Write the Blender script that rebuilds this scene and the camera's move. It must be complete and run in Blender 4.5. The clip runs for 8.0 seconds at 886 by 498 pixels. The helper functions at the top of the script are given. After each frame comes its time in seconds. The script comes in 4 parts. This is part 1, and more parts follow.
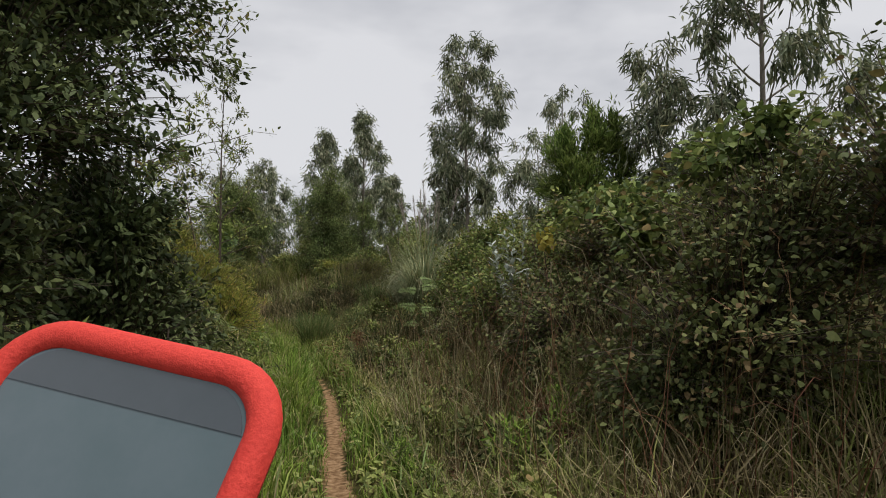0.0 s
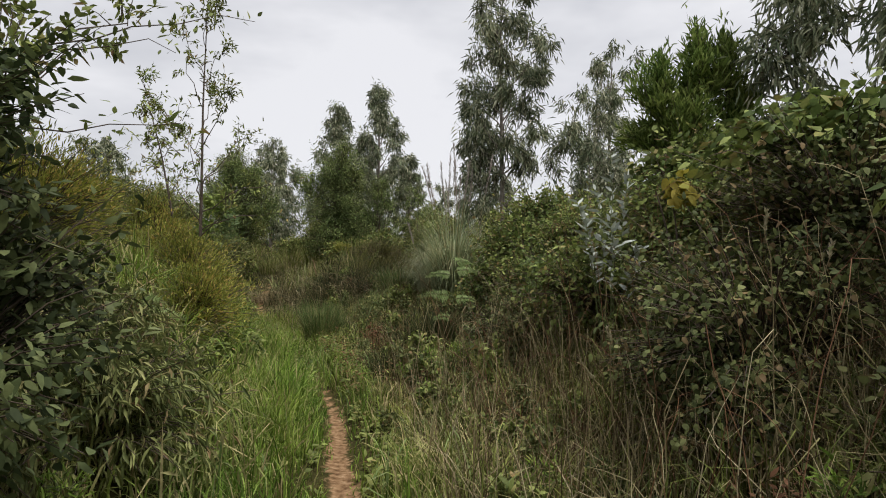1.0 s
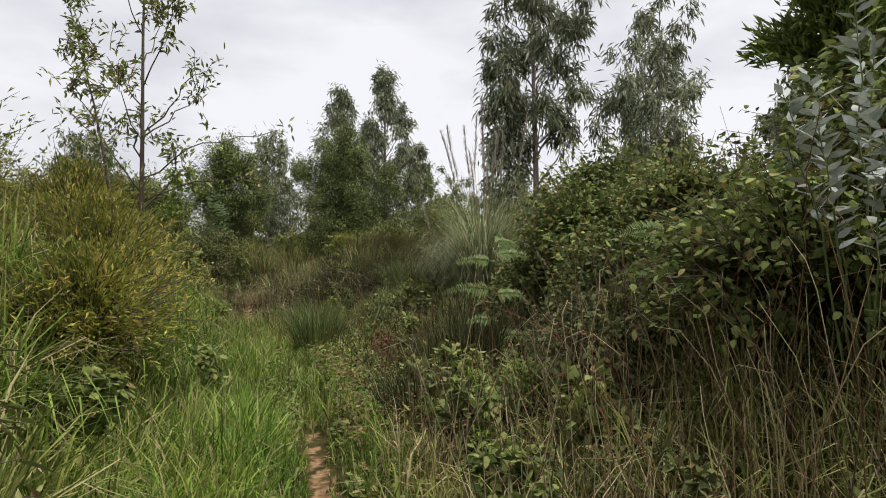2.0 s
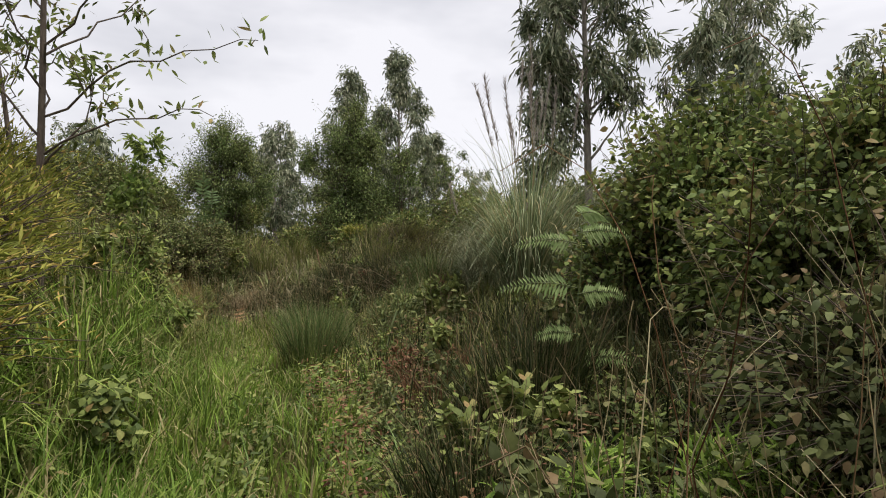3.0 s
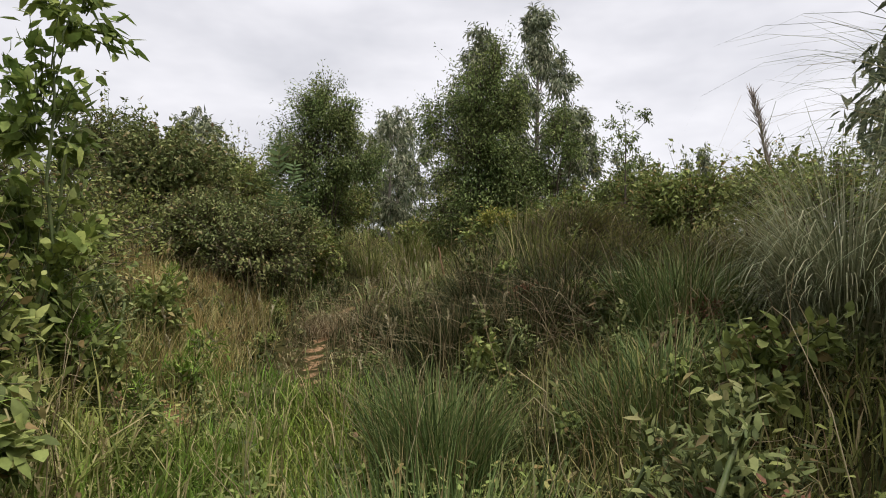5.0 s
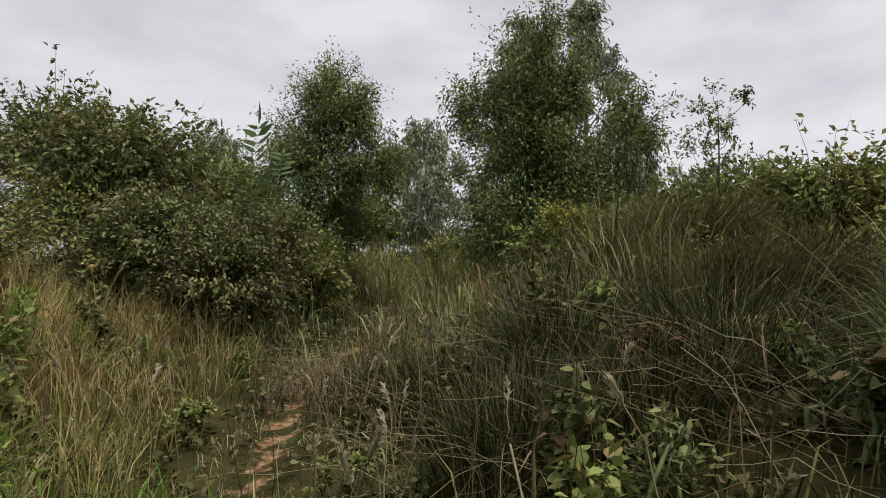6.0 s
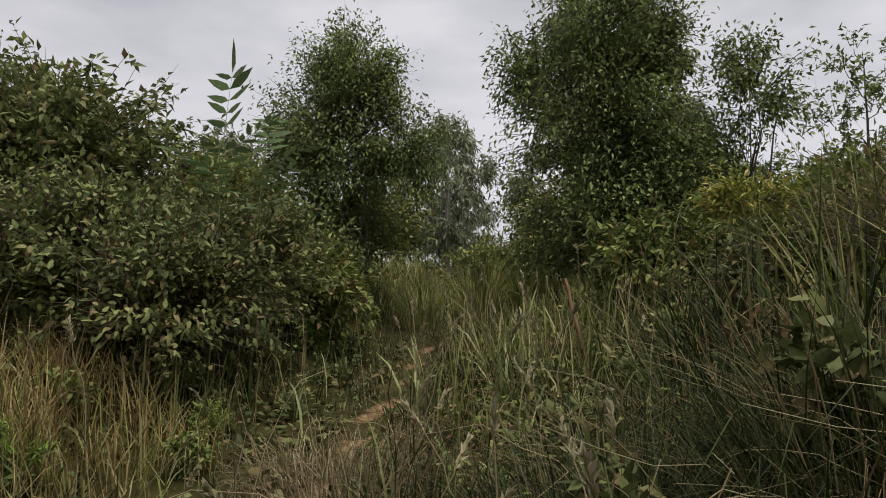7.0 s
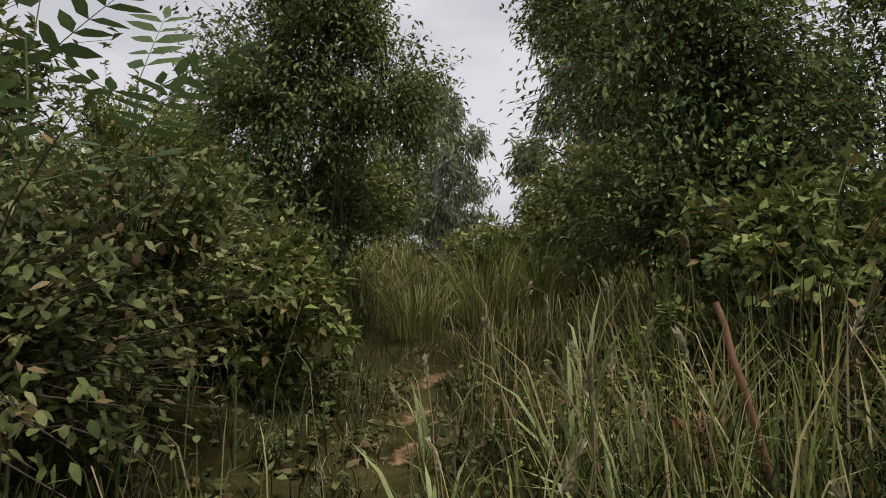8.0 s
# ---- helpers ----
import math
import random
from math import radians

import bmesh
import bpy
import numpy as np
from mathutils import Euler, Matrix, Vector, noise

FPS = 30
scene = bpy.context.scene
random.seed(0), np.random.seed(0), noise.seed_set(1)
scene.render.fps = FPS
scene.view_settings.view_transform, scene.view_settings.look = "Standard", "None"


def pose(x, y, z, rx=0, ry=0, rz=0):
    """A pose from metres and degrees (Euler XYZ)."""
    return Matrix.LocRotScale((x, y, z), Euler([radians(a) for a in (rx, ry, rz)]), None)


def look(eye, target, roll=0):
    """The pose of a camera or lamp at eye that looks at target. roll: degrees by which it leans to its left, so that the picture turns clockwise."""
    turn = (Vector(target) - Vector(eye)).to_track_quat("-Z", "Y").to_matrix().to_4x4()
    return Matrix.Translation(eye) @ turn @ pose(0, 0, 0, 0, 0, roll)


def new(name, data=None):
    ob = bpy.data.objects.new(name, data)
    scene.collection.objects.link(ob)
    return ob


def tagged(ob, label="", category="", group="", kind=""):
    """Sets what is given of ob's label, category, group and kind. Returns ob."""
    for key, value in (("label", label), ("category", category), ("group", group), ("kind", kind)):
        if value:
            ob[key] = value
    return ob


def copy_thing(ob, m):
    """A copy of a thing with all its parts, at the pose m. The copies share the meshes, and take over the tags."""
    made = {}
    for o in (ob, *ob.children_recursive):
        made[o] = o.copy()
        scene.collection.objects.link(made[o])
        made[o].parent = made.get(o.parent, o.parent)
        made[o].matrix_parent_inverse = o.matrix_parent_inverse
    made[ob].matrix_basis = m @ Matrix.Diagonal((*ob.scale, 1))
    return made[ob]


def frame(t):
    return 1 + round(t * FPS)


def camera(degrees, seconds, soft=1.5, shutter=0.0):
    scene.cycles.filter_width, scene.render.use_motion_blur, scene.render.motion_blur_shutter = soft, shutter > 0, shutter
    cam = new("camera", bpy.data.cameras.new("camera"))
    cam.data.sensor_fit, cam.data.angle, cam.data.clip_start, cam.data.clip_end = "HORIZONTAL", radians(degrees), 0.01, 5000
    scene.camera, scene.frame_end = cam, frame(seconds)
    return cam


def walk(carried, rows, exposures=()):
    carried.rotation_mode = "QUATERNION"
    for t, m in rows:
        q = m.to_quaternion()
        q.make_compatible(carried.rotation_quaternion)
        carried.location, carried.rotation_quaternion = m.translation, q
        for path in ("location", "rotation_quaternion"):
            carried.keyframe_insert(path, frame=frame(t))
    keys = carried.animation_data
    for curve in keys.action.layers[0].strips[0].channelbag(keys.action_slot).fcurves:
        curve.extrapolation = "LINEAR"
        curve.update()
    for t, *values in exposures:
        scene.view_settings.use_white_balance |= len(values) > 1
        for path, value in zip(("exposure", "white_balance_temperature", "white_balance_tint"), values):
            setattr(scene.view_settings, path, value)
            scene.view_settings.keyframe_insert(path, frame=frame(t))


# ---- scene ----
cam = camera(72.7, 8.0, soft=1.0)
PATH = [
    (0.0, pose(-0.048, -0.050, 1.442, 92.75, -0.06, -0.08)),
    (0.5, pose(-0.234, 1.101, 1.401, 91.92, -0.57, 0.98)),
    (1.0, pose(-0.435, 2.260, 1.317, 91.78, -0.68, 1.10)),
    (1.5, pose(-0.624, 3.493, 1.229, 91.80, 0.00, 1.20)),
    (3.0, pose(-1.097, 6.642, 1.050, 91.92, 0.04, 2.90)),
    (3.5, pose(-1.390, 7.792, 1.046, 91.95, 0.49, 3.26)),
    (4.0, pose(-1.698, 8.938, 1.067, 91.86, 0.42, 4.06)),
    (4.5, pose(-2.008, 10.108, 1.057, 92.50, -0.52, 8.32)),
    (5.0, pose(-2.330, 11.180, 1.147, 92.09, -0.88, 14.08)),
    (5.2, pose(-2.482, 11.650, 1.150, 92.26, -1.05, 16.65)),
    (6.3, pose(-3.290, 14.370, 1.152, 95.00, -0.75, 17.65)),
    (6.5, pose(-3.487, 14.784, 1.175, 95.07, -0.53, 18.87)),
    (7.0, pose(-4.029, 15.714, 1.303, 95.43, -0.55, 19.24)),
    (7.5, pose(-4.506, 16.574, 1.424, 94.94, -0.20, 18.65)),
    (8.0, pose(-4.908, 17.578, 1.575, 93.27, 0.08, 17.39)),
]
walk(cam, PATH, exposures=[(0.0, -0.04, 6500, 10), (1.0, 0.18, 6500, 10.5), (1.5, 0.28, 6500, 11), (4.5, 0.34, 6500, 12.5), (5.2, 0.28, 6500, 12.5), (6.5, 0.0, 6500, 12.5), (8.0, -0.04, 6500, 12.5)])

# ---- sky and sun ----
world = bpy.data.worlds.new("overcast_sky")
scene.world = world
world.use_nodes = True
wn, wl = world.node_tree.nodes, world.node_tree.links
wn.clear()
w_out = wn.new("ShaderNodeOutputWorld")
w_bg = wn.new("ShaderNodeBackground")
w_sky = wn.new("ShaderNodeTexSky")
w_sky.sky_type = "NISHITA"
w_sky.sun_disc = False
w_sky.sun_elevation, w_sky.sun_rotation = radians(55), radians(20)
w_sc = wn.new("ShaderNodeMixRGB")
w_sc.blend_type = "MULTIPLY"
w_sc.inputs[0].default_value = 1
w_sc.inputs[2].default_value = (0.1, 0.1, 0.1, 1)
wl.new(w_sky.outputs[0], w_sc.inputs[1])
w_tc = wn.new("ShaderNodeTexCoord")
w_map = wn.new("ShaderNodeMapping")
w_map.inputs["Scale"].default_value = (1.0, 1.0, 2.6)
wl.new(w_tc.outputs["Generated"], w_map.inputs[0])
w_no = wn.new("ShaderNodeTexNoise")
w_no.inputs["Scale"].default_value = 1.7
w_no.inputs["Detail"].default_value = 5
w_no.inputs["Roughness"].default_value = 0.55
wl.new(w_map.outputs[0], w_no.inputs["Vector"])
w_ramp = wn.new("ShaderNodeValToRGB")
w_ramp.color_ramp.elements[0].position, w_ramp.color_ramp.elements[0].color = 0.36, (0.46, 0.47, 0.505, 1)
w_ramp.color_ramp.elements[1].position, w_ramp.color_ramp.elements[1].color = 0.62, (0.76, 0.76, 0.78, 1)
wl.new(w_no.outputs[0], w_ramp.inputs[0])
w_mix = wn.new("ShaderNodeMixRGB")
w_mix.inputs[0].default_value = 0.93
wl.new(w_sc.outputs[0], w_mix.inputs[1])
wl.new(w_ramp.outputs[0], w_mix.inputs[2])
wl.new(w_mix.outputs[0], w_bg.inputs[0])
w_bg.inputs[1].default_value = 1.0
wl.new(w_bg.outputs[0], w_out.inputs[0])

sun = new("sun", bpy.data.lights.new("sun", "SUN"))
sun.data.energy, sun.data.angle, sun.data.color = 2.7, radians(26), (1.0, 0.965, 0.91)
sun.matrix_world = look((0, 0, 30), (-10, 4, 0))


# ---- materials ----
def ramp_set(node, stops):
    el = node.color_ramp.elements
    while len(el) < len(stops):
        el.new(0.5)
    for e, (p, c) in zip(el, stops):
        e.position, e.color = p, (*c, 1)


def leaf_mat(name, colours, rough=0.5, through_light=0.28, dry=None, dry_part=0.06, spec=0.1):
    """Leaf or blade: a colour for each piece, large drifts over it, light passing through."""
    m = bpy.data.materials.new(name)
    m.use_nodes = True
    n, l = m.node_tree.nodes, m.node_tree.links
    n.clear()
    out = n.new("ShaderNodeOutputMaterial")
    geo = n.new("ShaderNodeNewGeometry")
    ramp = n.new("ShaderNodeValToRGB")
    k = len(colours)
    stops = [((i + 0.5) / k * (1 - (dry_part if dry else 0)), c) for i, c in enumerate(colours)]
    if dry:
        stops += [(1 - dry_part, dry), (1.0, dry)]
    ramp_set(ramp, stops)
    l.new(geo.outputs["Random Per Island"], ramp.inputs[0])
    tc = n.new("ShaderNodeTexCoord")
    big = n.new("ShaderNodeTexNoise")
    big.inputs["Scale"].default_value = 1.6
    big.inputs["Detail"].default_value = 3
    l.new(tc.outputs["Object"], big.inputs["Vector"])
    hsv = n.new("ShaderNodeHueSaturation")
    mr = n.new("ShaderNodeMapRange")
    mr.inputs[1].default_value, mr.inputs[2].default_value = 0.3, 0.7
    mr.inputs[3].default_value, mr.inputs[4].default_value = 0.65, 1.35
    l.new(big.outputs[0], mr.inputs[0])
    l.new(mr.outputs[0], hsv.inputs["Value"])
    mh = n.new("ShaderNodeMapRange")
    mh.inputs[1].default_value, mh.inputs[2].default_value = 0.3, 0.7
    mh.inputs[3].default_value, mh.inputs[4].default_value = 0.515, 0.48
    big2 = n.new("ShaderNodeTexNoise")
    big2.inputs["Scale"].default_value = 0.9
    l.new(tc.outputs["Object"], big2.inputs["Vector"])
    l.new(big2.outputs[0], mh.inputs[0])
    l.new(mh.outputs[0], hsv.inputs["Hue"])
    hsv.inputs["Saturation"].default_value = 0.92
    l.new(ramp.outputs[0], hsv.inputs["Color"])
    fine = n.new("ShaderNodeTexNoise")
    fine.inputs["Scale"].default_value = 60
    l.new(tc.outputs["Object"], fine.inputs["Vector"])
    mf = n.new("ShaderNodeMixRGB")
    mf.blend_type = "OVERLAY"
    mf.inputs[0].default_value = 0.35
    l.new(hsv.outputs[0], mf.inputs[1])
    l.new(fine.outputs[0], mf.inputs[2])
    b = n.new("ShaderNodeBsdfPrincipled")
    b.inputs["Roughness"].default_value = rough
    b.inputs["Specular IOR Level"].default_value = spec
    l.new(mf.outputs[0], b.inputs["Base Color"])
    t = n.new("ShaderNodeBsdfTranslucent")
    l.new(mf.outputs[0], t.inputs[0])
    mix = n.new("ShaderNodeMixShader")
    mix.inputs[0].default_value = through_light
    l.new(b.outputs[0], mix.inputs[1])
    l.new(t.outputs[0], mix.inputs[2])
    l.new(mix.outputs[0], out.inputs[0])
    return m


def solid_mat(name, c1, c2, scale=8.0, rough=0.8, bump=0.3, stretch=(1, 1, 1), metallic=0.0):
    m = bpy.data.materials.new(name)
    m.use_nodes = True
    n, l = m.node_tree.nodes, m.node_tree.links
    b = n["Principled BSDF"]
    tc = n.new("ShaderNodeTexCoord")
    mp = n.new("ShaderNodeMapping")
    mp.inputs["Scale"].default_value = stretch
    l.new(tc.outputs["Object"], mp.inputs[0])
    no = n.new("ShaderNodeTexNoise")
    no.inputs["Scale"].default_value = scale
    no.inputs["Detail"].default_value = 8
    no.inputs["Roughness"].default_value = 0.65
    l.new(mp.outputs[0], no.inputs["Vector"])
    ramp = n.new("ShaderNodeValToRGB")
    ramp_set(ramp, [(0.32, c1), (0.68, c2)])
    l.new(no.outputs[0], ramp.inputs[0])
    l.new(ramp.outputs[0], b.inputs["Base Color"])
    bp = n.new("ShaderNodeBump")
    bp.inputs["Strength"].default_value = bump
    bp.inputs["Distance"].default_value = 0.02
    l.new(no.outputs[0], bp.inputs["Height"])
    l.new(bp.outputs[0], b.inputs["Normal"])
    b.inputs["Roughness"].default_value = rough
    b.inputs["Metallic"].default_value = metallic
    return m


M_BRAMBLE = leaf_mat("bramble_leaf", [(0.062, 0.078, 0.024), (0.1, 0.122, 0.036), (0.148, 0.17, 0.05), (0.21, 0.228, 0.076)], 0.52, 0.17, (0.22, 0.15, 0.065), 0.08)
M_VINE = leaf_mat("vine_leaf", [(0.085, 0.12, 0.03), (0.145, 0.19, 0.042), (0.21, 0.26, 0.056), (0.31, 0.35, 0.09)], 0.52, 0.20, (0.26, 0.18, 0.06), 0.03)
M_DARK = leaf_mat("dark_shrub_leaf", [(0.04, 0.056, 0.022), (0.068, 0.092, 0.032), (0.102, 0.132, 0.044), (0.15, 0.182, 0.064)], 0.52, 0.17)
M_BROOM = leaf_mat("broom_leaf", [(0.16, 0.19, 0.03), (0.25, 0.285, 0.038), (0.35, 0.37, 0.05), (0.45, 0.44, 0.074)], 0.55, 0.25, (0.544, 0.386, 0.092), 0.08)
M_SHRUB = leaf_mat("shrub_leaf", [(0.11, 0.142, 0.034), (0.18, 0.222, 0.05), (0.255, 0.305, 0.07), (0.37, 0.4, 0.115)], 0.5, 0.22, (0.3, 0.21, 0.075), 0.04)
M_GREYSHRUB = leaf_mat("grey_shrub_leaf", [(0.095, 0.122, 0.036), (0.152, 0.186, 0.054), (0.22, 0.252, 0.078), (0.3, 0.32, 0.115)], 0.5, 0.19, (0.26, 0.19, 0.08), 0.03)
M_EUC = leaf_mat("eucalyptus_leaf", [(0.116, 0.143, 0.0789), (0.202, 0.246, 0.14), (0.317, 0.35, 0.204), (0.491, 0.492, 0.331)], 0.52, 0.18)
M_BIRCH = leaf_mat("birch_leaf", [(0.08, 0.12, 0.034), (0.135, 0.19, 0.05), (0.21, 0.275, 0.074), (0.3, 0.36, 0.115)], 0.52, 0.23)
M_SILVER = leaf_mat("silver_leaf", [(0.36, 0.4, 0.34), (0.46, 0.5, 0.44), (0.56, 0.6, 0.54)], 0.55, 0.13)
M_YELLOW = leaf_mat("yellow_leaf", [(0.35, 0.28, 0.03), (0.45, 0.36, 0.04), (0.3, 0.3, 0.05)], 0.5, 0.25)
M_BRIGHT = leaf_mat("bright_leaf", [(0.14, 0.2, 0.036), (0.2, 0.262, 0.048), (0.27, 0.32, 0.068)], 0.52, 0.29)
M_FERN = leaf_mat("fern_frond", [(0.19, 0.28, 0.08), (0.25, 0.35, 0.11), (0.31, 0.4, 0.145)], 0.5, 0.30)
M_SWORD = leaf_mat("pale_sword_blade", [(0.25, 0.3, 0.1), (0.33, 0.38, 0.14), (0.42, 0.45, 0.18)], 0.45, 0.25)
M_LOCUST = leaf_mat("pinnate_leaf", [(0.06, 0.11, 0.03), (0.09, 0.14, 0.045), (0.12, 0.17, 0.06)], 0.38, 0.25)
M_GRASS = leaf_mat("lush_grass", [(0.082, 0.145, 0.014), (0.145, 0.245, 0.021), (0.22, 0.345, 0.034), (0.31, 0.41, 0.066)], 0.5, 0.25, (0.43, 0.36, 0.16), 0.07)
M_MEADOW = leaf_mat("meadow_grass", [(0.098, 0.124, 0.023), (0.168, 0.205, 0.036), (0.245, 0.28, 0.058), (0.345, 0.358, 0.106)], 0.55, 0.23, (0.45, 0.38, 0.17), 0.2)
M_STRAW = leaf_mat("dry_straw", [(0.11, 0.08, 0.036), (0.2, 0.15, 0.07), (0.32, 0.255, 0.125), (0.46, 0.39, 0.22)], 0.6, 0.17)
# dark rush green, lowered further to hold the shade of the overgrown hollow
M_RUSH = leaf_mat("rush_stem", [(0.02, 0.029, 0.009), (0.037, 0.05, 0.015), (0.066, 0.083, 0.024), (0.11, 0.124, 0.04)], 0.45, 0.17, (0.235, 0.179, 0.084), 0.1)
M_FRESHRUSH = leaf_mat("fresh_rush_stem", [(0.06, 0.1, 0.026), (0.1, 0.155, 0.04), (0.16, 0.22, 0.06), (0.24, 0.29, 0.09)], 0.45, 0.17, (0.3, 0.24, 0.1), 0.08)
M_ACACIA = leaf_mat("acacia_leaf", [(0.09, 0.145, 0.03), (0.15, 0.23, 0.044), (0.22, 0.31, 0.062), (0.32, 0.4, 0.1)], 0.52, 0.22)
M_GOLD = leaf_mat("golden_dry_grass", [(0.2, 0.14, 0.045), (0.32, 0.235, 0.075), (0.44, 0.34, 0.11), (0.54, 0.44, 0.17)], 0.6, 0.2)
M_PAMPAS = leaf_mat("pampas_blade", [(0.117, 0.153, 0.0635), (0.212, 0.262, 0.121), (0.338, 0.393, 0.201), (0.508, 0.546, 0.317)], 0.52, 0.17, (0.476, 0.404, 0.212), 0.12)
M_PALEGRASS = leaf_mat("pale_feather_grass", [(0.2, 0.22, 0.11), (0.29, 0.31, 0.165), (0.4, 0.41, 0.23), (0.52, 0.5, 0.31)], 0.55, 0.2)
M_PLUME = leaf_mat("grass_plume", [(0.36, 0.3, 0.26), (0.46, 0.4, 0.35), (0.56, 0.5, 0.45)], 0.8, 0.30)
M_SEED = leaf_mat("pale_seed_head", [(0.42, 0.36, 0.2), (0.52, 0.46, 0.3), (0.34, 0.32, 0.16)], 0.7, 0.25)
M_RUSSET = leaf_mat("russet_dead_plant", [(0.13, 0.06, 0.03), (0.2, 0.09, 0.04), (0.26, 0.14, 0.07)], 0.7, 0.09)
M_GORSE = leaf_mat("gorse_needle", [(0.095, 0.105, 0.028), (0.155, 0.165, 0.04), (0.215, 0.215, 0.056), (0.28, 0.265, 0.08)], 0.55, 0.13, (0.2, 0.15, 0.06), 0.08)
M_BARK = solid_mat("brown_bark", (0.06, 0.045, 0.032), (0.17, 0.13, 0.1), 14, 0.9, 0.5, (3, 3, 0.6))
M_EUCBARK = solid_mat("pale_peeling_bark", (0.12, 0.1, 0.08), (0.34, 0.3, 0.25), 7, 0.8, 0.3, (3, 3, 0.5))
M_TWIG = solid_mat("twig_bark", (0.05, 0.036, 0.025), (0.13, 0.095, 0.065), 25, 0.85, 0.2)
M_STEM = solid_mat("green_stem", (0.08, 0.12, 0.035), (0.16, 0.18, 0.06), 25, 0.6, 0.1)
M_CANE = solid_mat("bare_orange_stick", (0.16, 0.08, 0.04), (0.3, 0.16, 0.08), 12, 0.75, 0.2, (4, 4, 1))
M_RED = solid_mat("red_foam_rubber", (0.62, 0.035, 0.025), (0.76, 0.06, 0.04), 220, 0.75, 0.25)
M_SHELL = solid_mat("black_plastic", (0.015, 0.015, 0.016), (0.025, 0.025, 0.027), 90, 0.5, 0.1)
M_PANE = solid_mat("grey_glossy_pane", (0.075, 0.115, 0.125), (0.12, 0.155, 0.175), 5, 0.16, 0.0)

# tone of the dark reflection on the screen, set as a plain colour
M_BAND = solid_mat("dark_reflection_band", (0.06, 0.075, 0.085), (0.085, 0.1, 0.115), 5, 0.2, 0.0)


def ground_mat():
    m = bpy.data.materials.new("grassy_earth")
    m.use_nodes = True
    n, l = m.node_tree.nodes, m.node_tree.links
    b = n["Principled BSDF"]
    b.inputs["Roughness"].default_value = 0.95
    b.inputs["Specular IOR Level"].default_value = 0.05
    tc = n.new("ShaderNodeTexCoord")
    no = n.new("ShaderNodeTexNoise")
    no.inputs["Scale"].default_value = 3.0
    no.inputs["Detail"].default_value = 9
    no.inputs["Roughness"].default_value = 0.7
    l.new(tc.outputs["Object"], no.inputs["Vector"])
    # dark litter and humus, coloured deeper still for the shade between plants
    veg = n.new("ShaderNodeValToRGB")
    ramp_set(veg, [(0.3, (0.02, 0.019, 0.007)), (0.5, (0.045, 0.042, 0.014)), (0.7, (0.088, 0.07, 0.028))])
    l.new(no.outputs[0], veg.inputs[0])
    no2 = n.new("ShaderNodeTexNoise")
    no2.inputs["Scale"].default_value = 22
    no2.inputs["Detail"].default_value = 8
    l.new(tc.outputs["Object"], no2.inputs["Vector"])
    soil = n.new("ShaderNodeValToRGB")
    ramp_set(soil, [(0.3, (0.11, 0.06, 0.03)), (0.55, (0.27, 0.165, 0.088)), (0.75, (0.4, 0.27, 0.16))])
    l.new(no2.outputs[0], soil.inputs[0])
    at = n.new("ShaderNodeAttribute")
    at.attribute_name = "bare"
    mx = n.new("ShaderNodeMath")
    mx.operation = "MULTIPLY_ADD"
    mx.inputs[1].default_value, mx.inputs[2].default_value = 0.9, -0.45
    l.new(no2.outputs[0], mx.inputs[0])
    ad = n.new("ShaderNodeMath")
    ad.operation = "ADD"
    ad.use_clamp = True
    l.new(at.outputs["Fac"], ad.inputs[0])
    l.new(mx.outputs[0], ad.inputs[1])
    st = n.new("ShaderNodeMapRange")
    st.inputs[1].default_value, st.inputs[2].default_value = 0.35, 0.65
    l.new(ad.outputs[0], st.inputs[0])
    mix = n.new("ShaderNodeMixRGB")
    l.new(st.outputs[0], mix.inputs[0])
    l.new(veg.outputs[0], mix.inputs[1])
    l.new(soil.outputs[0], mix.inputs[2])
    l.new(mix.outputs[0], b.inputs["Base Color"])
    bp = n.new("ShaderNodeBump")
    bp.inputs["Strength"].default_value = 0.6
    bp.inputs["Distance"].default_value = 0.03
    l.new(no2.outputs[0], bp.inputs["Height"])
    l.new(bp.outputs[0], b.inputs["Normal"])
    return m


# ---- plan: the footpath's line and the ground's height ----
WAY_Y = [-60, 0, 3.9, 7.0, 10.2, 11.8, 14.3, 16, 18, 21.6, 26, 40, 90]
WAY_X = [0.5, 0.0, -0.72, -1.31, -2.15, -2.75, -3.85, -4.75, -5.55, -6.3, -7.2, -9, -12]
LEVEL_Y = [-60, 0, 3.5, 7, 11.2, 14.5, 16.5, 18, 22, 30, 45, 90, 400]
LEVEL_Z = [1.5, 0.22, 0.08, -0.06, -0.06, 0.0, 0.15, 0.34, 0.85, 1.5, 2.3, 3.5, 6]
BANK_Y = [-20, 0, 4, 7, 12, 15, 18, 24, 40]
BANK_L = [0.5, 0.5, 0.7, 1.2, 1.3, 0.8, 0.6, 0.8, 0.8]
BANK_R = [0.6, 0.7, 0.8, 0.85, 0.6, 0.5, 0.6, 0.7, 0.7]


def smooth(a, b, v):
    k = np.clip((v - a) / (b - a), 0, 1)
    return k * k * (3 - 2 * k)


def way_x(y):
    return np.interp(y, WAY_Y, WAY_X)


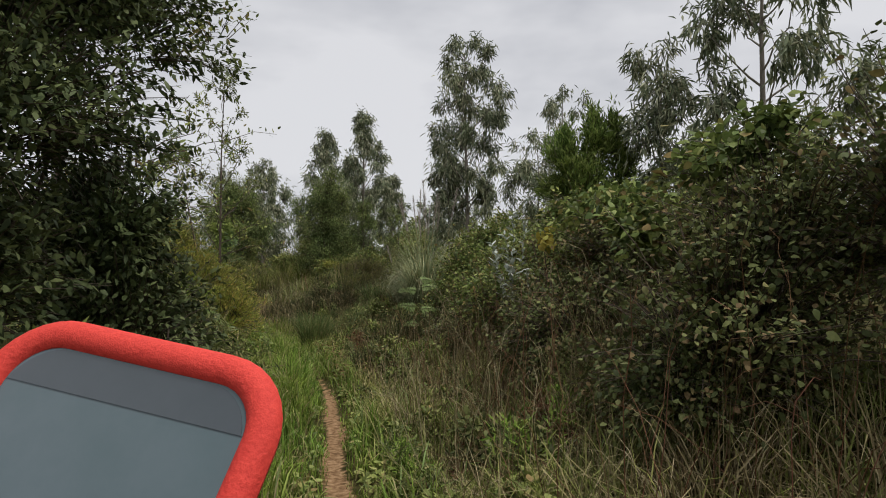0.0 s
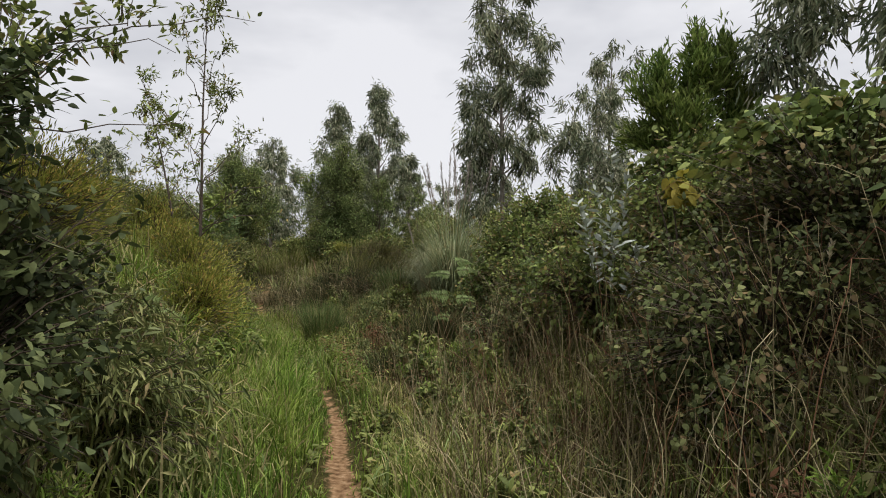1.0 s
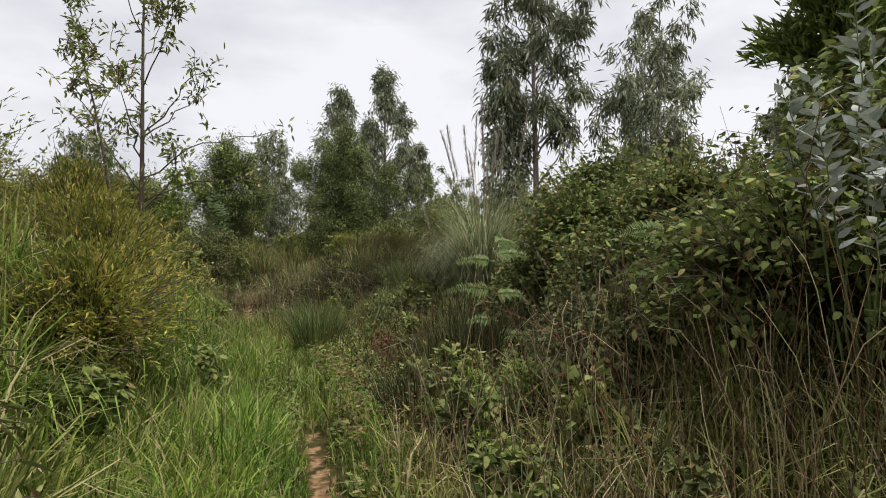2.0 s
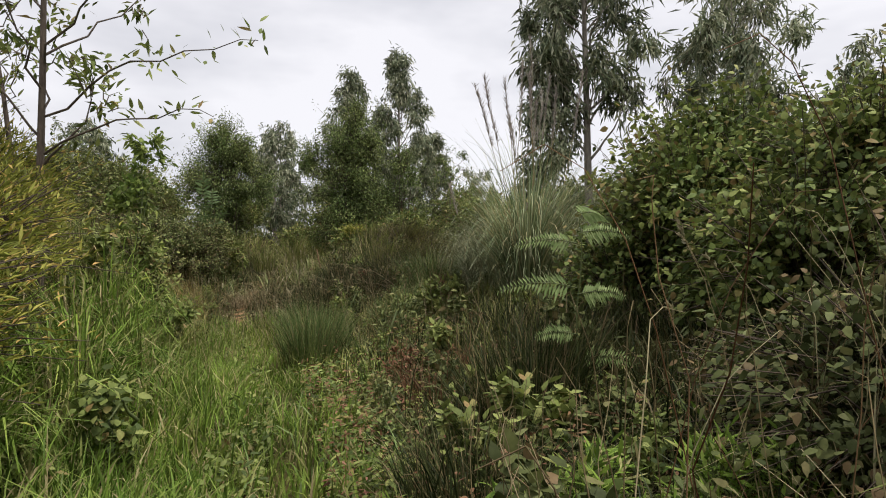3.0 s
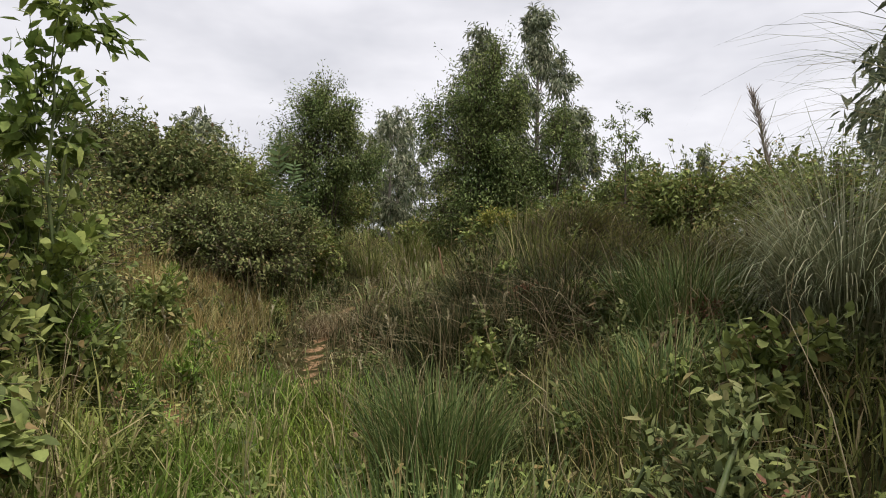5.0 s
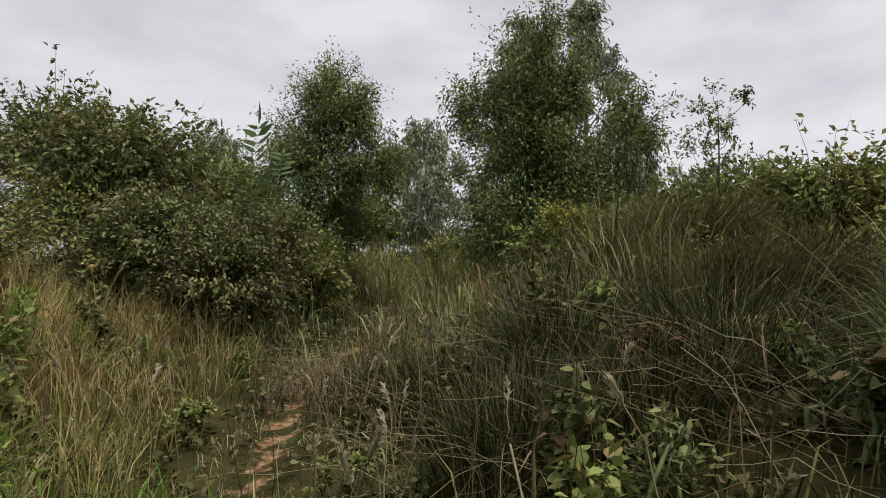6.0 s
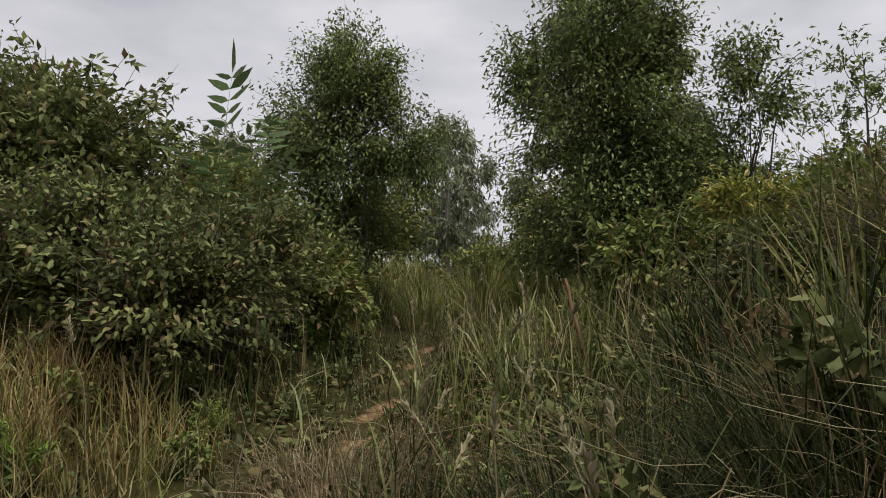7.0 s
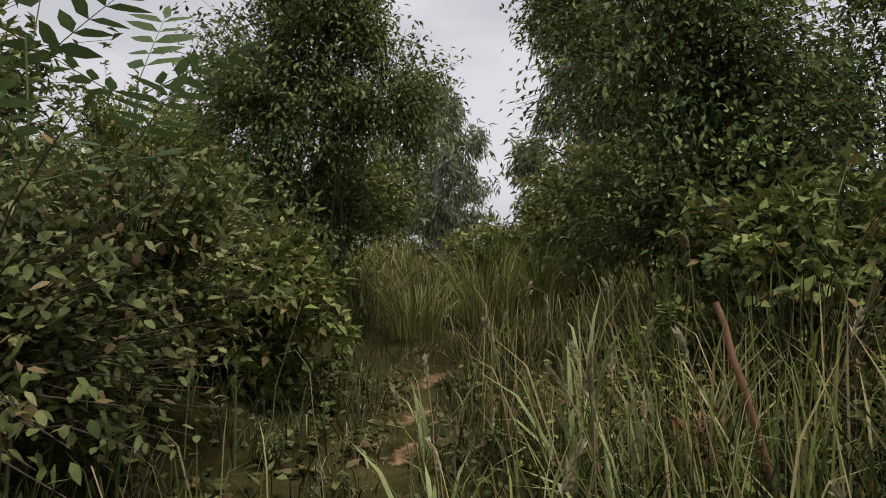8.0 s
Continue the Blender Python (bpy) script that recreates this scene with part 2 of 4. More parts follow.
def height(x, y):
    """The ground's height: the footpath's level and the banks at its two sides."""
    x, y = np.asarray(x, float), np.asarray(y, float)
    d = x - way_x(y)
    fade = 1 - 0.6 * smooth(25, 60, np.abs(d))
    z = np.interp(y, LEVEL_Y, LEVEL_Z)
    z = z + np.interp(y, BANK_Y, BANK_L) * smooth(0.65, 2.3, -d) * fade
    z = z + np.interp(y, BANK_Y, BANK_R) * smooth(0.9, 2.8, d) * fade
    wob = np.sin(x * 1.7 + 0.6 * y) * np.sin(y * 1.3 - 0.4 * x) * 0.06 + np.sin(x * 4.1) * np.sin(y * 3.7 + 1) * 0.02
    z = z + wob * smooth(0.25, 1.2, np.abs(d))
    return z - 0.05 * np.exp(-(d / 0.16) ** 2)


def scrape(x, y):
    """The bare scrape at the foot of the bank: 1 at its middle, 0 outside."""
    return np.clip(1.4 - 1.4 * np.hypot((x + 5.05) / 0.42, (y - 14.45) / 0.95), 0, 1)


# ---- mesh makers ----
def raw_mesh(name, verts, tris, material, flat=True):
    """A mesh from arrays of corners and of triangles."""
    me = bpy.data.meshes.new(name)
    verts = np.asarray(verts, np.float32)
    tris = np.asarray(tris, np.int32)
    k = tris.shape[1]
    me.vertices.add(len(verts))
    me.vertices.foreach_set("co", verts.ravel())
    me.loops.add(tris.size)
    me.loops.foreach_set("vertex_index", tris.ravel())
    me.polygons.add(len(tris))
    me.polygons.foreach_set("loop_start", np.arange(0, tris.size, k, dtype=np.int32))
    me.update(calc_edges=True)
    me.validate()
    me.materials.append(material)
    if not flat:
        me.polygons.foreach_set("use_smooth", np.ones(len(me.polygons), bool))
    return me


def part(name, me, parent, label=""):
    ob = new(name, me)
    ob.parent = parent
    if label:
        ob["label"] = label
    return ob


def thing(name, x, y, z, label, category, group=""):
    ob = new(name)
    ob.empty_display_size = 0.1
    ob.location = (x, y, z)
    return tagged(ob, label, category, group)


def unit(v):
    return v / (np.linalg.norm(v, axis=-1, keepdims=True) + 1e-9)


def leaf_arrays(rng, pos, way, length, width, curl=0.2, fine=False, up=(0, 0, 1.0), loose=0.45):
    """Leaves folded along their midrib, one at each place, pointing along way."""
    n = len(pos)
    d = unit(way)
    up = unit(rng.normal(0, loose, (n, 3)) + np.array(up))
    s = unit(np.cross(d, up))
    nn = np.cross(s, d)
    L = (length * rng.uniform(0.6, 1.25, n))[:, None]
    W = (width * rng.uniform(0.7, 1.2, n))[:, None]
    tip = pos + d * L - nn * L * curl
    if fine:
        drop = nn * L * curl
        p1, p2 = pos + d * L * 0.28 + nn * W * 0.06, pos + d * L * 0.64 - drop * 0.42
        v = np.stack([pos, p1 + s * W * 0.46, p1 - s * W * 0.46, p2 + s * W * 0.38, p2 - s * W * 0.38, tip], 1)
        f = np.array([[0, 1, 2], [1, 3, 2], [2, 3, 4], [3, 5, 4]])
    else:
        v = np.stack([pos, pos + d * L * 0.42 + s * W * 0.5 + nn * W * 0.15, tip, pos + d * L * 0.42 - s * W * 0.5 + nn * W * 0.15], 1)
        f = np.array([[0, 1, 2], [0, 2, 3]])
    k = v.shape[1]
    tris = (f[None] + (np.arange(n) * k)[:, None, None]).reshape(-1, 3)
    return v.reshape(-1, 3), tris


def tubes(paths, radii, sides=3):
    """Thin tubes along many polylines of the same number of points. paths: n, k, 3; radii: n, k."""
    n, k, _ = paths.shape
    t = unit(np.gradient(paths, axis=1))
    ref = np.where(np.abs(t[..., 2:3]) > 0.9, np.array([1.0, 0, 0]), np.array([0, 0, 1.0]))
    a = unit(np.cross(t, ref))
    b = np.cross(t, a)
    ang = np.arange(sides) / sides * 2 * np.pi
    ring = a[:, :, None] * np.cos(ang)[None, None, :, None] + b[:, :, None] * np.sin(ang)[None, None, :, None]
    v = paths[:, :, None] + ring * radii[:, :, None, None]
    q = []
    for i in range(k - 1):
        for j in range(sides):
            j2 = (j + 1) % sides
            q += [[i * sides + j, i * sides + j2, (i + 1) * sides + j2], [i * sides + j, (i + 1) * sides + j2, (i + 1) * sides + j]]
    q = np.array(q)
    tris = (q[None] + (np.arange(n) * k * sides)[:, None, None]).reshape(-1, 3)
    return v.reshape(-1, 3), tris


def join(pieces):
    vs, fs, o = [], [], 0
    for v, f in pieces:
        vs.append(v)
        fs.append(f + o)
        o += len(v)
    return np.concatenate(vs), np.concatenate(fs)


def bend(p0, p1, sag, k, wobble, rng):
    """A polyline from p0 to p1 (n, 3 each) that arches by sag and wobbles."""
    u = np.linspace(0, 1, k)[None, :, None]
    p = p0[:, None] * (1 - u) + p1[:, None] * u
    p = p + np.array([0, 0, 1.0]) * (4 * u * (1 - u)) * np.asarray(sag).reshape(-1, 1, 1)
    w = rng.normal(0, 1, (len(p0), k, 3)) * wobble
    w[:, 0] = 0
    return p + w


def shoots(rng, blobs, count, leaves, inner=0.35, low=-0.35):
    """Leafy shoots that fill the blobs (x, y, z, rx, ry, rz) from the inside to an uneven rim."""
    B = np.array(blobs, float)
    wgt = (B[:, 3] * B[:, 4] + B[:, 4] * B[:, 5] + B[:, 3] * B[:, 5])
    pick = rng.choice(len(B), count, p=wgt / wgt.sum())
    sprays = int(np.clip(count / len(B) / 9, 4, 34))
    heart = unit(rng.normal(0, 1, (len(B), sprays, 3)))
    reach = rng.uniform(-0.2, 0.2, (len(B), sprays))
    mine = rng.integers(0, sprays, count)
    loose = np.where(rng.random(count) < 0.22, 1.0, 0.17)[:, None]
    d = unit(heart[pick, mine] + rng.normal(0, 1, (count, 3)) * loose)
    flip = (d[:, 2] < low) & (rng.random(count) < 0.75)
    d[flip, 2] *= -1
    c, r = B[pick, :3], B[pick, 3:]
    rad = 0.62 + 0.4 * rng.random(count) ** 0.8 + reach[pick, mine]
    rad += (rng.random(count) < 0.1) * rng.uniform(0.1, 0.45, count) * (0.4 + np.maximum(d[:, 2], 0))
    end = c + d * r * rad[:, None]
    start = c + d * r * (rad * inner)[:, None] - np.array([0, 0, 1]) * r[:, 2:3] * 0.15
    u = np.sort(rng.random((count, leaves)), 1) ** 0.75
    sag = r.mean(1) * 0.12
    P = start[:, None] * (1 - u[..., None]) + end[:, None] * u[..., None]
    P[..., 2] += 4 * u * (1 - u) * sag[:, None] * 0.6
    tang = np.repeat(unit(end - start)[:, None], leaves, 1)
    return start, end, sag, P.reshape(-1, 3), tang.reshape(-1, 3)


def foliage(rng, blobs, count, leaves, L, W, spread=0.9, droop=0.15, fine=False, curl=0.2, inner=0.35, scatter=0.03, low=-0.35):
    st, en, sag, P, T = shoots(rng, blobs, count, leaves, inner, low)
    n = len(P)
    way = T * 0.6 + rng.normal(0, spread, (n, 3)) * 0.6 + np.array([0, 0, -droop])
    P = P + rng.normal(0, scatter, (n, 3))
    lv = leaf_arrays(rng, P, way, L, W, curl, fine)
    tw = tubes(bend(st, en, sag * 0.6, 3, 0.012, rng), np.tile(np.array([0.005, 0.0035, 0.0015]), (count, 1)))
    return lv, tw


def local(piece, org):
    v, f = piece
    return v - np.array(org), f


def shrub(name, seed, x, y, blobs, mat, count, leaves, L, W, label, category="shrub", group="", stems=5, stem_mat=None, sink=0.05, **kw):
    """A bush: main stems from one root, fine twigs, and leaves on shoots. Blobs are given from its foot."""
    rng = np.random.default_rng(seed)
    z = float(height(x, y)) - sink
    ob = thing(name, x, y, z, label, category, group)
    lv, tw = foliage(rng, blobs, count, leaves, L, W, **kw)
    fo = part("foliage", raw_mesh("foliage", *lv, mat), ob)
    tagged(fo, kind="stuff")
    tg = part("brushwood", raw_mesh("brushwood", *tw, stem_mat or M_TWIG), ob)
    tagged(tg, kind="stuff")
    B = np.array(blobs, float)
    for i in range(stems):
        b = B[i % len(B)]
        end = b[:3] + rng.normal(0, 0.3, 3) * b[3:]
        foot = np.array([b[0] * 0.35, b[1] * 0.35, 0]) + np.array([*rng.normal(0, 0.08, 2), 0])
        foot[2] = float(height(x + foot[0], y + foot[1])) - z - 0.06
        p = bend(foot[None], end[None], [0.1], 7, 0.025, rng)
        r0 = 0.012 + 0.008 * b[3:].mean()
        part("stem", raw_mesh("stem", *tubes(p, np.linspace(r0, 0.004, 7)[None], 6), stem_mat or M_TWIG, flat=False), ob)
    return ob


def tree(name, seed, x, y, top, crown_low, spread, clumps, mat, bark, per, leaves, L, W, label, lean=(0, 0), trunk_r=0.07,
         droop=0.2, clump_r=0.5, taper=1.0, sink=0.1, group="", shape="cone", category="tree", flatten=1.0, **kw):
    """A tree: tapered trunk, limbs, and a crown of leaf clumps at the limbs' ends."""
    rng = np.random.default_rng(seed)
    z = float(height(x, y)) - sink
    H = top - z
    ob = thing(name, x, y, z, label, category, group)
    k = 12
    u = np.linspace(0, 1, k)
    tp = np.stack([lean[0] * u ** 1.4 + np.cumsum(rng.normal(0, 0.012 * H / 6, k)) * u, lean[1] * u ** 1.4 + np.cumsum(rng.normal(0, 0.012 * H / 6, k)) * u, u * (H - clump_r * 0.5)], 1)
    part("trunk", raw_mesh("trunk", *tubes(tp[None], (trunk_r * (1 - 0.88 * u))[None], 9), bark, flat=False), ob)
    blobs = []
    f0 = (crown_low - z) / H
    for i in range(clumps):
        f = f0 + (1 - f0) * ((i + 0.5) / clumps) ** 0.9
        q = (f - f0) / (1 - f0)
        if shape == "cone":
            w = spread * (0.45 + 0.75 * min(q * 3, 1)) * (1.02 - q ** 1.5) ** 0.8
        elif shape == "round":
            w = spread * math.sqrt(max(0.06, 1 - (2 * q - 0.9) ** 2 / 1.25))
        else:
            w = spread * (1.25 * math.sqrt(max(0.0, q + 0.08)) * (1.03 - q) ** 0.7 + 0.08)
        a = i * 2.4 + rng.uniform(-0.4, 0.4)
        rr = w * rng.uniform(0.35, 1.0)
        c0 = np.array([np.interp(f, u, tp[:, 0]), np.interp(f, u, tp[:, 1]), f * H])
        end = c0 + np.array([math.cos(a) * rr, math.sin(a) * rr, rng.uniform(-0.1, 0.25) * clump_r])
        s = clump_r * rng.uniform(0.7, 1.25) * (1 - 0.35 * q * taper)
        blobs.append((*end, s, s, s * flatten * rng.uniform(0.9, 1.3)))
        fs = max(0.05, f - 0.08 - 0.25 * rr / H)
        s0 = np.array([np.interp(fs, u, tp[:, 0]), np.interp(fs, u, tp[:, 1]), fs * H * 0.985])
        p = bend(s0[None], end[None], [-0.04 * H / 6], 6, 0.02, rng)
        r0 = trunk_r * 0.42 * (1 - 0.6 * f)
        part("limb", raw_mesh("limb", *tubes(p, np.linspace(r0, 0.004, 6)[None], 5), bark, flat=False), ob)
    lv, tw = foliage(rng, blobs, per * clumps, leaves, L, W, droop=droop, **kw)
    tagged(part("crown", raw_mesh("crown", *lv, mat), ob), kind="stuff")
    tagged(part("brushwood", raw_mesh("brushwood", *tw, M_TWIG), ob), kind="stuff")
    return ob


def blades(rng, x, y, z, L, W, lean, az=None, bow=0.5, plain=False):
    """Grass blades: three joints, tapering, bowed over."""
    n = len(x)
    az = rng.uniform(0, 2 * np.pi, n) if az is None else az
    ln = np.abs(rng.normal(lean, lean * 0.5, n))
    h = np.stack([np.cos(az), np.sin(az), np.zeros(n)], 1)
    s = np.stack([-np.sin(az), np.cos(az), np.zeros(n)], 1)
    tw = rng.uniform(-1.2, 1.2, n)[:, None]
    s = unit(s * np.cos(tw) + h * np.sin(tw))
    L, W = np.asarray(L)[:, None], np.asarray(W)[:, None]
    up = np.array([0, 0, 1.0])
    p0 = np.stack([x, y, z], 1)
    a1, a2, a3 = ln[:, None] * 0.4, ln[:, None] * (0.7 + bow), ln[:, None] * (1.0 + 2.2 * bow)
    p1 = p0 + L * 0.4 * (h * np.sin(a1) + up * np.cos(a1))
    p2 = p1 + L * 0.35 * (h * np.sin(a2) + up * np.cos(a2))
    p3 = p2 + L * 0.3 * (h * np.sin(a3) + up * np.cos(a3))
    if plain:
        v = np.stack([p0 - s * W * 0.45, p0 + s * W * 0.45, p2 - s * W * 0.4, p2 + s * W * 0.4, p3], 1)
        f = np.array([[0, 1, 3], [0, 3, 2], [2, 3, 4]])
        return v.reshape(-1, 3), (f[None] + (np.arange(n) * 5)[:, None, None]).reshape(-1, 3)
    v = np.stack([p0 - s * W * 0.4, p0 + s * W * 0.4, p1 - s * W * 0.5, p1 + s * W * 0.5, p2 - s * W * 0.36, p2 + s * W * 0.36, p3], 1)
    f = np.array([[0, 1, 3], [0, 3, 2], [2, 3, 5], [2, 5, 4], [4, 5, 6]])
    return v.reshape(-1, 3), (f[None] + (np.arange(n) * 7)[:, None, None]).reshape(-1, 3)


def sward(name, seed, n, ys, off, L, W, lean, mat, label, plain=False, bow=0.5, clump=0.0):
    """Grass scattered along the footpath: ys, a stretch of y; off, a stretch of offset from the path's line."""
    rng = np.random.default_rng(seed)
    if clump:
        m = max(1, n // 28)
        cy, cd = rng.uniform(*ys, m), rng.uniform(*off, m)
        i = rng.integers(0, m, n)
        y, d = cy[i] + rng.normal(0, clump, n), cd[i] + rng.normal(0, clump, n)
        size = rng.uniform(0.6, 1.3, m)[i]
    else:
        y, d, size = rng.uniform(*ys, n), rng.uniform(*off, n), 1.0
    x = way_x(y) + d
    nz = np.sin(x * 2.3 + 1.1 * y) * np.sin(y * 1.9 - x) * 0.5 + 0.5
    ok = rng.random(n) < 0.35 + 0.65 * nz
    bare = np.abs(d - 0.02 * np.sin(y * 3)) < np.interp(y, [0, 6, 8, 10, 16, 16.8, 18.5, 22.5, 24], [0.06, 0.06, 0.04, 0.0, 0.0, 0.05, 0.035, 0.025, 0.0])
    ok &= ~bare | (rng.random(n) < 0.08)
    ok &= rng.random(n) > scrape(x, y) * 0.9
    x, y = x[ok], y[ok]
    size = (size[ok] if clump else 1.0) * rng.uniform(0.55, 1.2, ok.sum()) * (0.75 + 0.5 * nz[ok]) * np.where((y < 9) | ((y > 16.5) & (y < 23)), smooth(0.02, 0.5, np.abs(d[ok])) ** np.where(y < 9, 0.5, 0.35), 0.8)
    ob = new(name, raw_mesh(name, *blades(rng, x, y, height(x, y) - 0.01, L * size, W * rng.uniform(0.7, 1.3, len(x)), lean, bow=bow, plain=plain), mat))
    return tagged(ob, label, "grass", kind="stuff")


# ---- ground ----
def make_ground():
    g = np.sinh(np.linspace(-1, 1, 420) * 5.8)
    gx = g / g.max() * 500 - 1.5
    h = np.sinh(np.linspace(-1, 1, 560) * 4.8)
    gy = h / h.max() * 600 + 8
    X, Y = np.meshgrid(gx, gy)
    d = X - way_x(Y)
    Z = height(X, Y)
    v = np.stack([X.ravel(), Y.ravel(), Z.ravel()], 1)
    nx = len(gx)
    i, j = np.meshgrid(np.arange(nx - 1), np.arange(len(gy) - 1))
    a = (j * nx + i).ravel()
    me = raw_mesh("ground", v, np.stack([a, a + 1, a + nx + 1, a + nx], 1), ground_mat(), flat=False)
    w = np.interp(Y, [0, 6, 8, 10, 16, 16.8, 18.5, 22.5, 24], [0.09, 0.09, 0.06, 0.001, 0.001, 0.07, 0.05, 0.035, 0.001])
    bare = np.clip(1.25 - np.abs(d + 0.03 * np.sin(Y * 3)) / w * 0.75, 0, 1)
    bare = np.maximum(bare, scrape(X, Y))
    at = me.attributes.new("bare", "FLOAT", "POINT")
    at.data.foreach_set("value", bare.ravel().astype(np.float32))
    return tagged(new("ground", me), "grassy earth with a narrow trodden bare footpath", "ground", kind="structure")


make_ground()


# ---- grass of the verge, banks and clearing ----
sward("lush_grass", 11, 20000, (-1.0, 16.0), (-0.95, 0.45), 0.32, 0.009, 0.45, M_GRASS, "fresh green grass along the footpath", clump=0.08)
sward("tall_lush_grass", 12, 17000, (6.5, 12.5), (-1.1, -0.3), 0.4, 0.009, 0.45, M_GRASS, "tall bright green grass beside the footpath", clump=0.1)
sward("short_grass", 13, 31000, (-1.0, 16.0), (-1.7, 2.2), 0.16, 0.01, 0.5, M_MEADOW, "short mixed grass and weeds on the verge", plain=True)
sward("bank_grass", 14, 28000, (5.0, 15.0), (-4.5, -0.7), 0.5, 0.011, 0.75, M_MEADOW, "long yellow-green grass hanging over the bank", clump=0.12, bow=0.8)
sward("dry_grass", 15, 5500, (0.5, 10.0), (0.6, 2.3), 0.5, 0.005, 0.6, M_STRAW, "dry straw-coloured grass under the brambles", clump=0.14, bow=0.7)
sward("bramble_foot_grass", 20, 19000, (0.5, 8.5), (0.4, 3.2), 0.4, 0.008, 0.65, M_MEADOW, "mixed grass at the foot of the brambles", clump=0.14, bow=0.7)
# tall dark grass; the thicket's shade is put into its rush colour
sward("shaded_grass", 25, 13000, (8.0, 13.5), (0.7, 3.4), 0.5, 0.008, 0.5, M_RUSH, "tall dark grass below the thicket, coloured darker for its shade", clump=0.13, bow=0.6)
sward("fresh_grass", 29, 9000, (11.8, 15.6), (-1.1, 1.0), 0.3, 0.009, 0.5, M_GRASS, "fresh green grass in the clearing", clump=0.09)
sward("dry_meadow", 16, 11000, (14.3, 18.6), (-4.0, -0.7), 0.45, 0.005, 0.4, M_GOLD, "golden dry standing grass in the clearing", clump=0.1)
sward("path_litter", 28, 6000, (15.5, 25.0), (-0.4, 0.4), 0.12, 0.006, 0.9, M_STRAW, "short dry grass litter trodden into the footpath", plain=True)
sward("meadow_edge_grass", 26, 6500, (15.0, 20.0), (-5.0, -0.8), 0.32, 0.009, 0.5, M_MEADOW, "rough grass beside the footpath in the clearing", plain=True, clump=0.12)
sward("clearing_grass", 17, 15000, (11.5, 15.5), (-5.0, 4.5), 0.38, 0.01, 0.5, M_MEADOW, "rough grass of the clearing", plain=True, clump=0.12)
sward("olive_grass", 27, 7000, (18.5, 22.5), (0.4, 6.5), 0.6, 0.009, 0.4, M_MEADOW, "tall olive-yellow grass behind the rushes", plain=True, clump=0.16)
sward("hollow_meadow", 35, 9000, (12.8, 15.8), (0.9, 6.5), 0.42, 0.008, 0.5, M_GORSE, "olive rough grass before the pampas", plain=True, clump=0.14)
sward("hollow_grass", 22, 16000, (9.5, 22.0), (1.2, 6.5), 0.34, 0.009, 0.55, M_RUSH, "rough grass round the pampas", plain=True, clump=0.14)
sward("pale_blade", 23, 90, (16.5, 22.0), (-1.4, 2.2), 0.55, 0.014, 0.5, M_SWORD, "scattered broad pale green blades among the dark grass")
sward("pale_verge_blade", 24, 500, (3.0, 13.0), (-1.0, 1.6), 0.4, 0.013, 0.6, M_FERN, "scattered broad pale green blades on the verge")
sward("far_grass", 18, 15000, (23.0, 60.0), (-22.0, 18.0), 0.6, 0.02, 0.4, M_MEADOW, "rough grass between the far shrubs", plain=True, clump=0.4)
sward("end_meadow", 36, 7000, (23.5, 31.0), (-3.5, 4.0), 0.6, 0.011, 0.5, M_MEADOW, "tall olive grass where the footpath ends", plain=True, clump=0.16)
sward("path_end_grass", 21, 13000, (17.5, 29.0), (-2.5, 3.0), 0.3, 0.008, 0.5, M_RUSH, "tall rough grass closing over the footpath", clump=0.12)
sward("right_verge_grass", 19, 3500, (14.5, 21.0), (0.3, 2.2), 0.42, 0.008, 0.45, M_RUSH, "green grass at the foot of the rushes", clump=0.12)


def weeds(name, seed, n, ys, off, L, W, mat, label, lift=0.12):
    """Low broad-leaved weeds between the grasses."""
    rng = np.random.default_rng(seed)
    m = n // 14
    cy, cd = rng.uniform(*ys, m), rng.uniform(*off, m)
    i = rng.integers(0, m, n)
    y, d = cy[i] + rng.normal(0, 0.06, n), cd[i] + rng.normal(0, 0.06, n)
    x = way_x(y) + d
    ok = np.abs(d) > 0.14
    p = np.stack([x, y, height(x, y) + rng.uniform(0.01, lift, n) * rng.uniform(0.3, 1, m)[i]], 1)[ok]
    way = rng.normal(0, 1, (len(p), 3)) * np.array([1, 1, 0.35]) + np.array([0, 0, 0.25])
    ob = new(name, raw_mesh(name, *leaf_arrays(rng, p, way, L, W, 0.25, True), mat))
    return tagged(ob, label, "weeds", kind="stuff")


weeds("verge_weed", 31, 13000, (2, 15), (-1.2, 1.3), 0.06, 0.035, M_SHRUB, "low broad-leaved weeds among the grass")
weeds("hollow_weed", 33, 16000, (8.5, 14), (-0.4, 1.9), 0.055, 0.024, M_VINE, "knee-high leafy weeds in the hollow", 0.32)
weeds("withered_weed", 34, 6000, (8.0, 13.5), (0.1, 1.7), 0.04, 0.014, M_RUSSET, "withered reddish-brown weeds in the hollow", 0.42)
weeds("russet_tangle", 37, 4500, (18.3, 21.5), (0.5, 2.8), 0.045, 0.014, M_RUSSET, "withered brown tangle at the foot of the birches", 0.35)
weeds("bramble_sprout", 38, 5000, (17.8, 21.5), (0.7, 3.0), 0.05, 0.034, M_VINE, "green bramble sprouts among the withered stems", 0.4)
weeds("clearing_weed", 32, 12000, (11, 22), (-3, 3), 0.07, 0.04, M_BRAMBLE, "low broad-leaved weeds of the clearing", 0.2)


